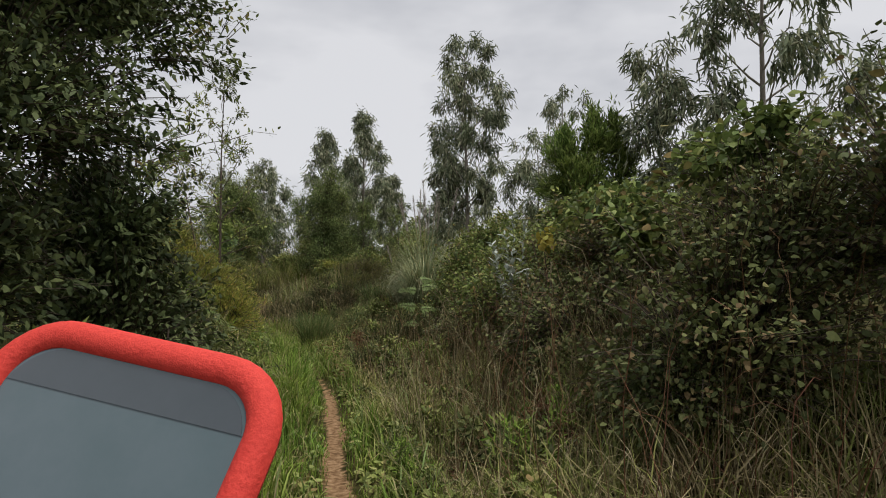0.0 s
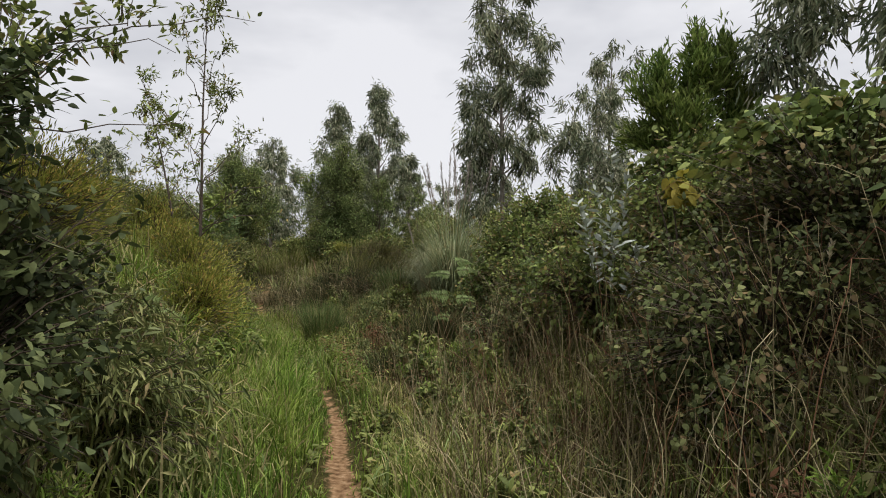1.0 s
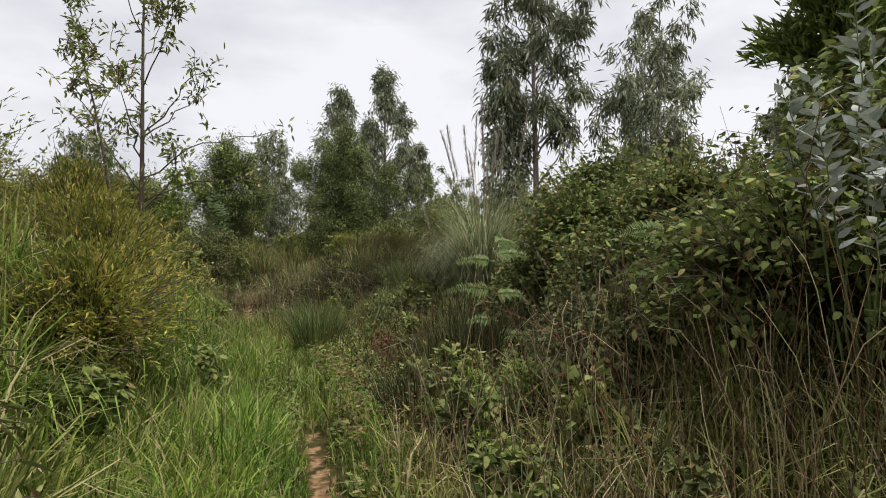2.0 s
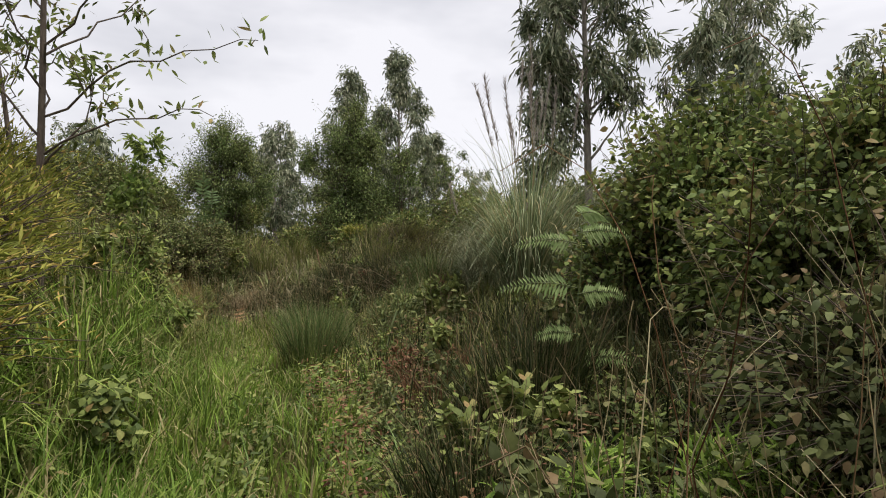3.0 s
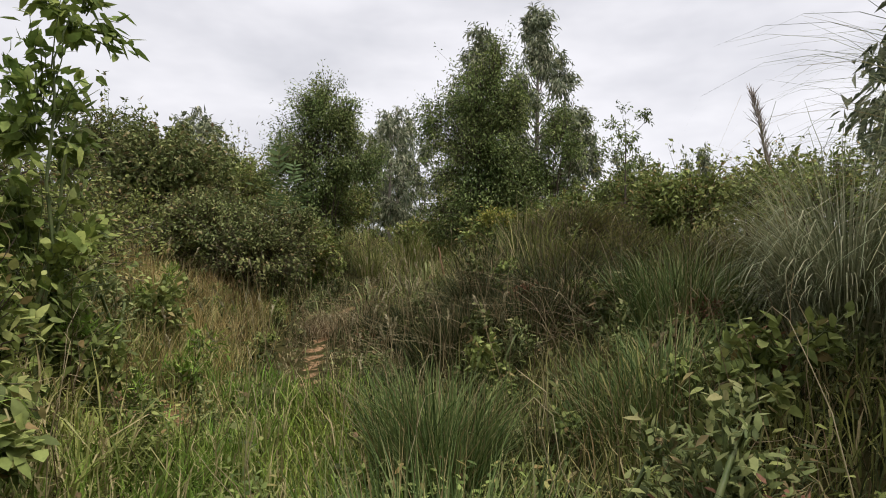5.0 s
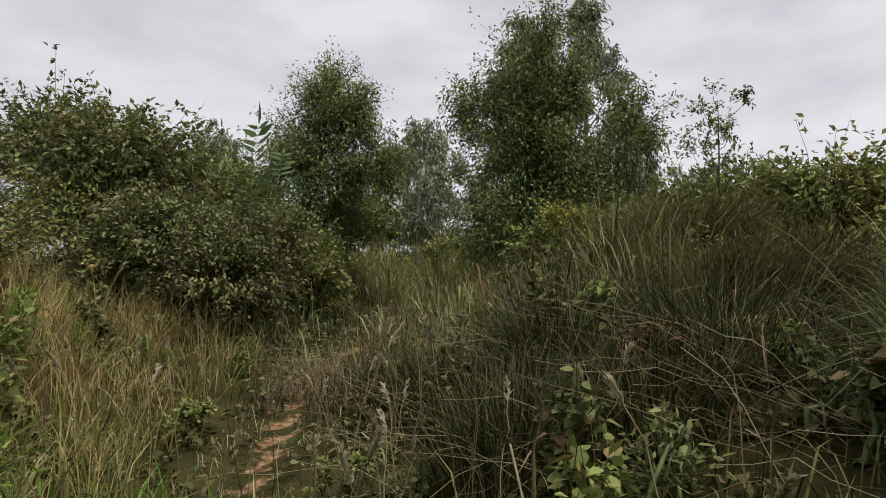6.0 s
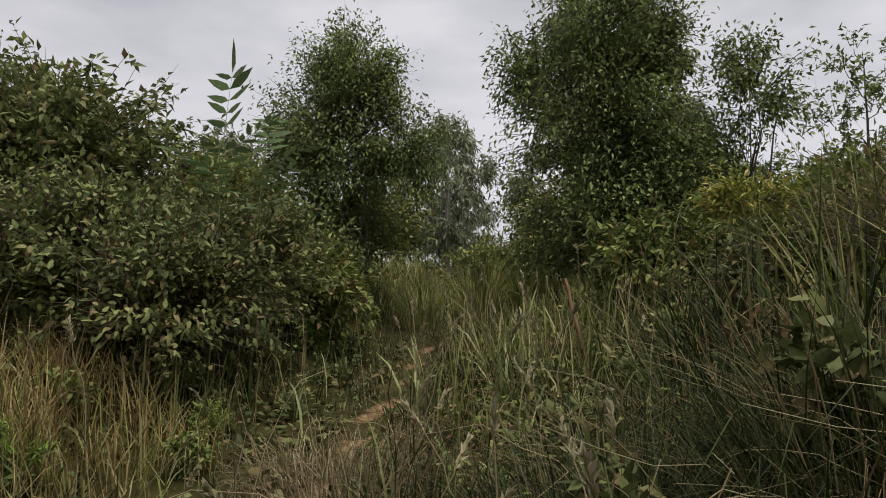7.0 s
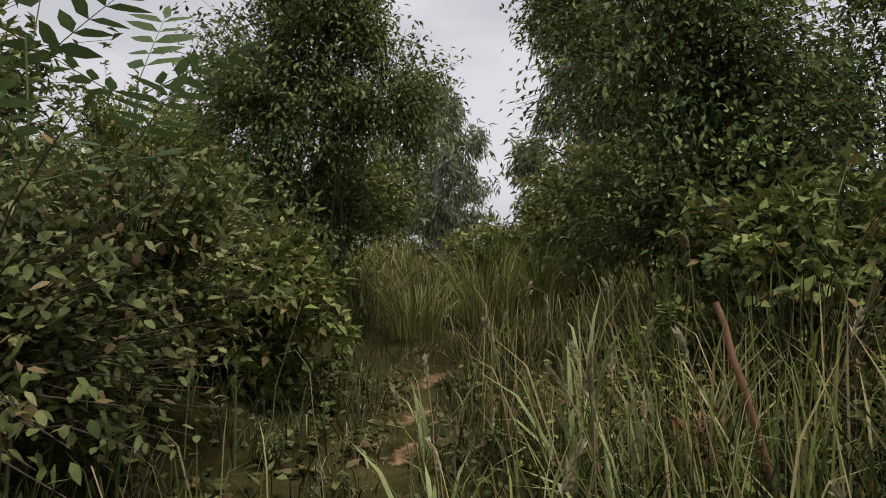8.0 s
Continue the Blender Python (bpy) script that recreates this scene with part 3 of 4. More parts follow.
def canes(name, seed, n, ys, off, lift, span, mat, label, r=0.0028):
    """Thin arching dead canes and stalks, tangled over the brambles."""
    rng = np.random.default_rng(seed)
    y, d = rng.uniform(*ys, n), rng.uniform(*off, n)
    x = way_x(y) + d
    p0 = np.stack([x, y, height(x, y)], 1)
    a = rng.uniform(0, 2 * np.pi, n)
    s = rng.uniform(*span, n)
    h = rng.uniform(*lift, n)
    p1 = p0 + np.stack([np.cos(a) * s, np.sin(a) * s, h], 1)
    v = tubes(bend(p0, p1, h * rng.uniform(0.0, 0.45, n), 7, 0.012, rng), np.tile(np.linspace(1.2, 0.5, 7) * r, (n, 1)))
    return tagged(new(name, raw_mesh(name, *v, mat)), label, "dead stems", kind="stuff")


canes("dead_cane", 41, 640, (2.8, 8.6), (0.55, 2.3), (0.35, 1.05), (0.05, 0.5), M_STRAW, "pale dead canes tangled over the brambles", 0.002)
canes("brown_cane", 42, 320, (1.5, 8.6), (0.9, 3.0), (0.3, 1.3), (0.1, 0.9), M_RUSSET, "brown dead canes tangled over the brambles", 0.002)
canes("bank_cane", 43, 260, (6.0, 14.0), (-3.5, -0.9), (0.3, 0.8), (0.05, 0.5), M_STRAW, "pale dead stalks on the grassy bank", 0.002)
canes("clearing_cane", 44, 450, (12.5, 20.5), (-4.0, 3.5), (0.3, 0.95), (0.05, 0.4), M_STRAW, "pale dead stalks in the clearing", 0.0022)

canes("flattened_stem", 45, 520, (16.0, 18.8), (0.7, 2.8), (0.12, 0.5), (0.5, 1.2), M_STRAW, "flattened pale stems lying over the rushes", 0.002)


# ---- brambles, thickets and shrubs ----
V = dict(fine=True, spread=0.8, droop=0.35)
for i, (x, y, blobs, cnt) in enumerate([
    (2.05, 1.0, [(0, 0, 0.5, 0.9, 1.0, 0.9), (0.5, 0.2, 1.0, 0.9, 1.0, 0.7)], 380),
    (1.75, 3.3, [(-0.25, 0, 0.3, 0.8, 1.1, 0.75), (-0.5, 0.2, 0.05, 0.5, 1.0, 0.4), (0.3, 0.3, 0.85, 0.9, 1.1, 0.65), (0.6, -0.5, 1.0, 0.7, 0.8, 0.7)], 900),
    (1.45, 5.5, [(-0.25, 0, 0.25, 0.8, 1.1, 0.6), (-0.55, 0, 0.0, 0.45, 1.0, 0.35), (0.4, 0.2, 0.85, 0.8, 1.1, 0.6)], 850),
    (1.35, 7.6, [(-0.35, 0, 0.3, 0.9, 1.1, 0.65), (0.5, 0.3, 0.95, 0.9, 1.1, 0.75)], 800),
    (0.35, 8.6, [(0, 0, 0.15, 0.7, 0.9, 0.45)], 320),
    (-3.3, 19.6, [(0, 0, 0.3, 0.6, 0.6, 0.45), (0.5, 0.4, 0.5, 0.6, 0.6, 0.5)], 520),
    (-2.6, 18.6, [(0, 0, 0.25, 0.5, 0.5, 0.4)], 300),
]):
    green = i == 3
    shrub("bramble_thicket", 100 + i, x, y, blobs, M_VINE if green else M_BRAMBLE, int(cnt * 1.6), 18, 0.055 if green else 0.042, 0.036 if green else 0.028,
          label="dense green bramble thicket on the bank" if green else "dark bramble thicket with browning leaves on the bank", category="bramble",
          group="brambles on the bank", stems=6, **V)
shrub("vine_thicket", 120, 0.95, 11.6, [(-0.3, -0.1, 0.7, 0.85, 1.0, 0.95), (0.25, 0.3, 1.25, 0.95, 1.0, 0.75), (0.9, -0.8, 0.8, 0.9, 0.9, 0.9), (-0.75, 0.35, 0.35, 0.6, 0.7, 0.7)], M_VINE, 2600, 18, 0.062, 0.042,
      label="dense dark green thicket overgrown with climbing leaves", category="thicket", stems=7, **V)
for i, (x, y, blobs) in enumerate([
    (2.0, 3.9, [(0, 0, 1.35, 0.6, 0.8, 0.3), (-0.5, 0.4, 0.9, 0.4, 0.5, 0.3)]), (1.7, 5.9, [(0, 0, 1.3, 0.6, 0.8, 0.3)]), (2.0, 8.0, [(0, 0, 1.6, 0.7, 0.8, 0.3)]), (2.4, 2.2, [(0, 0, 1.5, 0.6, 0.7, 0.35)]),
]):
    shrub("climbing_vine", 125 + i, x, y, blobs, M_VINE, 150, 14, 0.08, 0.058, label="bright green climbing vine sprawling over the brambles", category="vine", group="vines over the brambles", stems=4, **V)
shrub("vine_thicket", 121, 0.65, 9.9, [(0, 0, 0.4, 0.7, 0.9, 0.6), (0.55, 0.3, 0.95, 0.75, 0.8, 0.6)], M_VINE, 1200, 16, 0.055, 0.036,
      label="dense green thicket of climbing leaves on the bank", category="thicket", stems=5, **V)
for i, (x, y, blobs, cnt, lab) in enumerate([
    (-2.65, 3.0, [(0, 0, 0.7, 0.9, 1.0, 0.9), (0, 0.2, 1.7, 1.0, 1.0, 0.9), (-0.2, 0.3, 2.5, 1.0, 1.0, 0.8), (0.2, 1.1, 2.5, 0.9, 0.9, 0.7)], 1700, "tall dark leafy shrub leaning over the footpath"),
    (-2.3, 4.2, [(0, 0, 0.6, 0.7, 0.7, 0.8), (-0.2, 0.1, 1.3, 0.7, 0.7, 0.6)], 700, "dark shrub at the edge of the footpath"),
    (-2.3, 0.8, [(0, 0, 0.8, 0.9, 1.0, 1.0), (-0.2, 0.2, 1.8, 1.0, 1.0, 1.0)], 300, "dark shrub beside the start of the footpath"),
]):
    shrub("dark_shrub", 140 + i, x, y, blobs, M_DARK, cnt, 20, 0.065, 0.03, lab, fine=True, droop=0.3, stems=6)
shrub("drooping_shrub", 145, -2.4, 5.5, [(0, 0, 0.2, 0.75, 0.9, 0.5), (-0.6, 0.2, 0.45, 0.7, 0.8, 0.5), (-0.5, 0.9, 0.5, 0.6, 0.6, 0.4)], M_GREYSHRUB, 900, 18, 0.095, 0.017,
      label="low grey-green shrub with narrow drooping leaves at the bank's foot", droop=0.8, stems=6)
over = tree("overhanging_tree", 146, -3.6, 5.2, 4.8, 2.2, 1.7, 16, M_SHRUB, M_BARK, 15, 12, 0.075, 0.035, "sparse-leaved tree leaning over the footpath", droop=0.3, clump_r=0.6, trunk_r=0.045, lean=(0.5, 0.2), shape="round", fine=True)
for i, (x, y, blobs, cnt) in enumerate([
    (-3.0, 8.1, [(0, 0, 0.4, 0.6, 0.95, 0.5)], 380),
    (-4.1, 10.0, [(0, 0, 0.3, 0.6, 0.7, 0.45)], 300),
    (-5.0, 8.6, [(0, 0, 0.6, 1.0, 1.0, 0.8)], 520),
    (-3.9, 7.0, [(0, 0, 0.55, 0.8, 0.8, 0.6), (-0.7, 0.2, 0.75, 0.7, 0.8, 0.6)], 700),
    (-3.6, 9.3, [(0, 0, 0.45, 0.65, 0.8, 0.5), (-0.5, 0.3, 0.6, 0.6, 0.7, 0.55)], 560),
    (-5.0, 11.0, [(0, 0, 0.5, 0.8, 0.8, 0.6)], 420),
]):
    shrub("broom_bush", 160 + i, x, y, blobs, M_BROOM, cnt, 24, 0.06, 0.012, label="yellow-green broom bush on the grassy bank", category="broom",
          group="broom bushes", droop=-0.25, spread=0.5)
for i, (x, y, mat, blobs, cnt) in enumerate([
    (-4.55, 12.8, M_SHRUB, [(0, 0, 0.35, 0.35, 0.4, 0.45), (-0.1, 0, 0.85, 0.3, 0.35, 0.4)], 150),
    (-8.3, 18.7, M_SHRUB, [(0, 0, 0.5, 0.9, 0.8, 0.7), (-0.8, 0.3, 0.9, 0.9, 0.9, 0.7)], 420),
    (-9.3, 19.8, M_GREYSHRUB, [(0, 0, 1.0, 1.4, 1.4, 1.2), (0.0, 0, 1.65, 1.1, 1.1, 0.8), (-1.6, 0.4, 1.8, 1.1, 1.1, 0.95)], 1300),
    (-7.2, 19.0, M_GREYSHRUB, [(0, 0, 0.55, 0.85, 1.0, 0.7), (-0.7, 0.1, 0.9, 0.9, 0.9, 0.7), (0.1, 0.8, 0.9, 0.7, 0.8, 0.7)], 1300),
    (-7.4, 21.2, M_SHRUB, [(0, 0, 0.5, 0.7, 0.8, 0.6)], 360),
    (-6.4, 11.4, M_SHRUB, [(0, 0, 0.7, 1.1, 1.1, 0.9)], 420),
    (-6.9, 14.2, M_SHRUB, [(0, 0, 0.6, 1.2, 1.1, 0.9)], 460),
    (-9.0, 15.5, M_SHRUB, [(0, 0, 0.8, 1.6, 1.4, 1.2)], 520),
    (-6.7, 15.2, M_SHRUB, [(0, 0, 0.3, 0.8, 0.8, 0.5)], 340),
    (-8.3, 17.0, M_SHRUB, [(0, 0, 0.5, 1.1, 0.9, 0.8)], 420),
    (-11.2, 18.6, M_SHRUB, [(0, 0, 0.9, 1.6, 1.2, 1.2)], 420),
    (-8.5, 10.0, M_SHRUB, [(0, 0, 0.8, 1.6, 1.4, 1.2)], 420),
    (-2.6, 21.0, M_VINE, [(0, 0, 0.4, 0.9, 0.8, 0.7)], 420),
    (-3.9, 21.4, M_VINE, [(0, 0, 0.35, 0.8, 0.7, 0.6)], 420),
    (1.8, 13.6, M_SHRUB, [(0, 0, 0.8, 1.0, 0.9, 1.1), (0.6, 0.5, 1.5, 0.9, 0.9, 0.8)], 560),
    (3.2, 13.2, M_VINE, [(0, 0, 1.0, 1.2, 1.1, 1.3)], 520),
    (3.3, 10.0, M_SHRUB, [(0, 0, 0.9, 1.2, 1.2, 1.2)], 520),
    (3.2, 6.4, M_VINE, [(0, 0, 0.9, 1.1, 1.2, 1.1)], 560),
    (3.5, 4.0, M_SHRUB, [(0, 0, 0.9, 1.2, 1.2, 1.2)], 420),
    (1.6, 17.0, M_SHRUB, [(0, 0, 0.8, 1.3, 1.1, 1.1)], 460),
    (0.4, 19.0, M_SHRUB, [(0, 0, 0.7, 1.2, 1.1, 0.9)], 420),
    (-0.9, 21.5, M_SHRUB, [(0, 0, 0.6, 1.2, 1.1, 0.9)], 420),
    (-1.4, 24.5, M_SHRUB, [(0, 0, 0.8, 1.3, 1.1, 1.0)], 420),
    (-8.6, 24.6, M_SHRUB, [(0, 0, 0.9, 1.3, 1.1, 1.1)], 420),
    (-10.5, 23.0, M_SHRUB, [(0, 0, 1.0, 1.5, 1.3, 1.3)], 460),
    (-6.9, 27.0, M_SHRUB, [(0, 0, 0.6, 1.3, 0.8, 0.8)], 380),
    (-5.8, 28.5, M_SHRUB, [(0, 0, 0.8, 1.2, 0.8, 0.9)], 380),
    (-5.0, 26.0, M_SHRUB, [(0, 0, 0.8, 1.4, 1.1, 1.1)], 420),
    (1.5, 26.0, M_SHRUB, [(0, 0, 0.9, 1.6, 1.3, 1.1)], 420),
    (4.5, 22.0, M_SHRUB, [(0, 0, 1.0, 1.8, 1.5, 1.3)], 420),
    (-12.5, 27.0, M_SHRUB, [(0, 0, 1.2, 2.0, 1.6, 1.5)], 420),
]):
    far = y > 19.5
    shrub("leafy_shrub", 180 + i, x, y, blobs, mat, cnt, 16, 0.1 if far else 0.06, 0.05 if far else 0.03,
          label={M_GREYSHRUB: "grey-green leafy shrub at the edge of the clearing", M_VINE: "fresh green leafy shrub on the bank"}.get(mat, "green leafy shrub in rough grass"),
          group="leafy shrubs", fine=not far and abs(x + 3) < 5.5, droop=0.25, stems=6 if not far else 3)


for i, (x, y, blobs, cnt) in enumerate([
    (-2.45, 17.9, [(0, 0, 0.25, 0.75, 0.7, 0.42), (0.5, 0.3, 0.35, 0.7, 0.7, 0.45)], 1000),
    (-1.35, 17.2, [(0, 0, 0.3, 0.75, 0.7, 0.5), (0.5, 0.3, 0.4, 0.7, 0.7, 0.55)], 1000),
    (-2.6, 19.0, [(0, 0, 0.4, 0.9, 0.7, 0.6)], 700),
]):
    shrub("gorse_bush", 170 + i, x, y, blobs, M_GORSE, cnt, 20, 0.06, 0.007, label="dark fine-leaved gorse bush above the footpath", category="gorse", group="gorse bushes",
          droop=-0.4, spread=0.5, stems=6, inner=0.2)
far_kinds = [shrub("far_shrub", 250 + i, -14.0 - 3 * i, 12.0 + 5 * i, [(0, 0, 0.9, 1.5, 1.4, 1.1), (0.8, 0.3, 1.4, 1.0, 1.0, 0.9)], M_SHRUB, 150, 12, 0.2, 0.1,
                   label="green leafy shrub in the rough land around", group="shrubs of the rough land", stems=3) for i in range(3)]
fr = random.Random(31)
for i in range(44):
    while True:
        x, y = fr.uniform(-28, 22), fr.uniform(-12, 44)
        d = x - float(way_x(y))
        if (abs(d) > 7.5 and y < 28) or (abs(d) > 4 and y >= 28):
            break
    sc = fr.uniform(0.8, 1.5)
    copy_thing(far_kinds[i % len(far_kinds)], pose(x, y, float(height(x, y)) - 0.1, 0, 0, fr.uniform(0, 360)) @ Matrix.Diagonal((sc, sc, sc, 1)))

# ---- small leafy herbs and seedlings, each a plant of its own ----
herbs = []
for i, (mat, L, W, dr, lab) in enumerate([
    (M_SHRUB, 0.06, 0.034, 0.2, "knee-high green leafy herb in the grass"), (M_VINE, 0.05, 0.03, 0.3, "low green bramble seedling in the grass"),
    (M_GREYSHRUB, 0.05, 0.018, 0.1, "low grey-green leafy herb in the grass"), (M_GRASS, 0.07, 0.012, -0.2, "low bright green narrow-leaved herb in the grass"),
    (M_RUSSET, 0.04, 0.016, 0.0, "withered russet-brown weed in the grass"), (M_BRAMBLE, 0.055, 0.036, 0.3, "low dark bramble with browning leaves"),
]):
    herbs.append(shrub("leafy_herb", 600 + i, 0.0, -6.0 - i, [(0, 0, 0.2, 0.24, 0.24, 0.2), (0.1, 0.05, 0.36, 0.16, 0.16, 0.16)], mat, 44, 9, L * 1.2, W * 1.25, label=lab, category="herb",
                       group="leafy herbs", stems=3, fine=True, droop=dr, stem_mat=M_STEM))
hr = random.Random(17)
for i in range(290):
    y = hr.uniform(2.5, 22)
    side = hr.random()
    if y < 9:
        d, k = (hr.uniform(0.45, 1.6), hr.choice((0, 1, 5, 4, 2, 3))) if side < 0.75 else (hr.uniform(-2.6, -0.9), hr.choice((0, 1, 3, 3, 2)))
    elif y < 15:
        d, k = (hr.uniform(0.35, 3.4), hr.choice((0, 1, 5, 4, 2, 2, 0))) if side < 0.6 else (hr.uniform(-3.2, -0.7), hr.choice((0, 3, 3, 2, 1)))
    else:
        d, k = (hr.uniform(0.4, 4.0), hr.choice((0, 1, 5, 5, 4, 2))) if side < 0.55 else (hr.uniform(-3.0, -0.5), hr.choice((0, 3, 2, 5, 1)))
    x = float(way_x(y)) + d
    sc = hr.uniform(0.45, 1.15) * (0.6 if abs(d) < 0.9 else 1.0)
    copy_thing(herbs[k], pose(x, y, float(height(x, y)) - 0.03, 0, 0, hr.uniform(0, 360)) @ Matrix.Diagonal((sc, sc, sc * hr.uniform(0.8, 1.2), 1)))


# ---- trees ----
def euc(seed, x, y, top, low, wide, clumps, per=20, leaves=14, L=0.2, W=0.035, **kw):
    a = dict(mat=M_EUC, bark=M_EUCBARK, droop=1.1, label="slim eucalyptus with drooping grey-green leaves", group="eucalyptus trees", shape="egg", flatten=1.15, scatter=0.07)
    a.update(kw)
    return tree("eucalyptus_tree", seed, x, y, top, low, wide, clumps, a.pop("mat"), a.pop("bark"), per, leaves, L, W, a.pop("label"), **a)


euc(201, 0.65, 15.7, 7.6, 3.3, 1.85, 30, clump_r=0.46, trunk_r=0.075, lean=(-0.15, 0))
euc(202, -5.7, 29.0, 8.4, 1.9, 1.4, 34, per=22, shape="cone", clump_r=0.46, scatter=0.1, trunk_r=0.1, L=0.24, W=0.05)
euc(203, -4.3, 32.0, 10.2, 1.9, 1.75, 44, per=22, shape="cone", clump_r=0.5, scatter=0.1, trunk_r=0.12, L=0.26, W=0.055)
euc(204, -2.9, 34.0, 7.1, 2.2, 1.0, 18, per=24, shape="cone", clump_r=0.5, trunk_r=0.09, L=0.26, W=0.055)
euc(212, 2.3, 14.6, 4.8, 1.8, 1.3, 20, clump_r=0.45, trunk_r=0.05, L=0.16, W=0.03)
euc(205, 3.4, 17.5, 6.9, 2.5, 1.3, 16, clump_r=0.5, trunk_r=0.07)
euc(206, 3.1, 8.5, 4.8, 2.3, 0.7, 11, clump_r=0.35, trunk_r=0.04, L=0.17, W=0.028)
euc(207, 4.2, 7.8, 6.5, 2.3, 1.4, 18, clump_r=0.5, trunk_r=0.07)
euc(208, 0.15, 15.9, 4.3, 2.0, 0.8, 11, clump_r=0.38, trunk_r=0.04, L=0.13, W=0.04)
euc(209, -0.95, 38.0, 6.2, 2.6, 1.4, 10, clump_r=0.6, trunk_r=0.08, L=0.28, W=0.06)
euc(210, -12.0, 40.0, 8.6, 3.0, 3.0, 24, clump_r=1.0, trunk_r=0.12, L=0.3, W=0.07)
euc(211, -9.7, 32.3, 6.6, 2.5, 1.8, 16, clump_r=0.7, trunk_r=0.09, L=0.26, W=0.06)
for i, (x, y, top) in enumerate([(-19, 34, 7.5), (-24, 40, 9), (-17, 46, 9.5), (-7, 48, 9), (3, 46, 7), (8, 34, 7), (11, 26, 7.5)]):
    euc(230 + i, x, y, top, 2.5, 2.6, 16, clump_r=1.1, trunk_r=0.12, L=0.34, W=0.09, label="far dark eucalyptus on the rising ground")

shrub("acacia_tree", 220, 2.2, 9.0, [(0, 0, 1.5, 0.65, 0.6, 0.75), (-0.1, 0, 2.1, 0.6, 0.55, 0.7), (0.12, 0, 2.75, 0.34, 0.34, 0.6), (-0.42, 0, 2.55, 0.24, 0.26, 0.65), (0.48, 0.1, 2.35, 0.3, 0.3, 0.65), (0.35, -0.1, 2.8, 0.18, 0.18, 0.5)],
      M_ACACIA, 720, 20, 0.115, 0.026, "dense bright green acacia with upright shoots", category="tree", stems=8, droop=-0.45, spread=0.6, inner=0.3)
C = dict(category="tree", group="young trees in the clearing", stems=9, low=-0.8, droop=0.45, inner=0.25, scatter=0.07)
shrub("round_tree", 221, -7.95, 22.8, [(0, 0, 1.1, 0.9, 0.95, 1.0), (-0.05, 0, 2.3, 1.25, 1.1, 1.1), (0.0, 0, 3.25, 0.85, 0.75, 0.85), (-0.75, 0, 2.1, 0.7, 0.7, 0.75), (0.8, 0.1, 2.2, 0.75, 0.7, 0.8), (0.5, 0, 3.0, 0.5, 0.5, 0.6)], M_BIRCH, 1500, 22, 0.068, 0.032,
      "rounded small-leaved green tree in the clearing", **C)
shrub("birch_tree", 222, -4.35, 22.6, [(-0.1, 0, 0.9, 1.25, 1.1, 1.0), (-0.2, 0, 2.0, 1.25, 1.1, 1.15), (0.0, 0, 3.2, 0.95, 0.9, 1.0), (0.65, 0, 1.4, 0.65, 0.7, 0.8), (-0.9, 0, 2.6, 0.6, 0.6, 0.7), (0.45, 0, 2.8, 0.5, 0.5, 0.6)], M_BIRCH, 1700, 22, 0.068, 0.032,
      "light green birch-like tree in the clearing", **C)
shrub("birch_tree", 223, -3.1, 22.8, [(0, 0, 1.1, 0.85, 0.8, 1.0), (0.1, 0, 2.2, 0.65, 0.6, 0.95)], M_BIRCH, 260, 20, 0.072, 0.034, "slender birch-like tree in the clearing", **C)
Y = dict(group="young trees in the clearing", shape="round")
tree("birch_tree", 226, -1.75, 23.4, 4.4, 1.5, 0.75, 15, M_BIRCH, M_BARK, 11, 11, 0.08, 0.04, "thin sparse birch-like sapling in the clearing", droop=0.4, clump_r=0.4, trunk_r=0.03, **Y)
sap = tree("sapling", 224, -3.9, 10.4, 5.2, 2.0, 0.7, 13, M_SHRUB, M_BARK, 9, 10, 0.09, 0.03, "thin tall sapling with sparse leaves on the bank", droop=0.2, clump_r=0.4, trunk_r=0.03, group="saplings on the bank")
tree("sapling", 225, -4.4, 10.9, 4.2, 2.4, 0.5, 8, M_SHRUB, M_BARK, 8, 10, 0.09, 0.03, "thin leaning sapling with sparse leaves on the bank", droop=0.2, clump_r=0.35, trunk_r=0.025, lean=(-0.7, 0.2), group="saplings on the bank")

shrub("sapling", 227, -5.25, 13.8, [(0, 0, 0.6, 0.4, 0.4, 0.55), (0, 0, 1.4, 0.34, 0.36, 0.5), (0.15, 0.05, 2.0, 0.26, 0.26, 0.3)], M_BRIGHT, 170, 9, 0.1, 0.046, "leafy yellow-green sapling at the edge of the bank", category="sapling",
      group="saplings on the bank", stems=4, fine=True, droop=0.2, stem_mat=M_STEM)


def side_branch(ob, seed, p0, p1, n, mat):
    """A thin arching side branch with its leaves, given from the tree's foot."""
    rng = np.random.default_rng(seed)
    p = bend(np.array([p0]), np.array([p1]), [0.12], 10, 0.025, rng)
    br = part("limb", raw_mesh("limb", *tubes(p, np.linspace(0.009, 0.002, 10)[None], 5), M_BARK), ob)
    t = rng.uniform(0.2, 1.0, n)
    pos = np.stack([np.interp(t, np.linspace(0, 1, 10), p[0, :, j]) for j in range(3)], 1) + rng.normal(0, 0.05, (n, 3))
    way = rng.normal(0, 0.6, (n, 3)) + np.array([0.3, 0, 0.5])
    part("leaf_spray", raw_mesh("leaf_spray", *leaf_arrays(rng, pos, way, 0.075, 0.026, 0.15, True), mat), br)["kind"] = "stuff"


side_branch(sap, 70, (0, 0, 1.35), (1.5, -0.2, 1.75), 60, M_SHRUB)
side_branch(sap, 71, (0, 0, 1.1), (1.3, -0.3, 1.25), 40, M_SHRUB)
side_branch(sap, 72, (0, 0, 1.7), (0.9, -0.3, 2.4), 50, M_SHRUB)
side_branch(sap, 73, (0, 0, 1.2), (-0.7, -0.3, 2.0), 70, M_SHRUB)

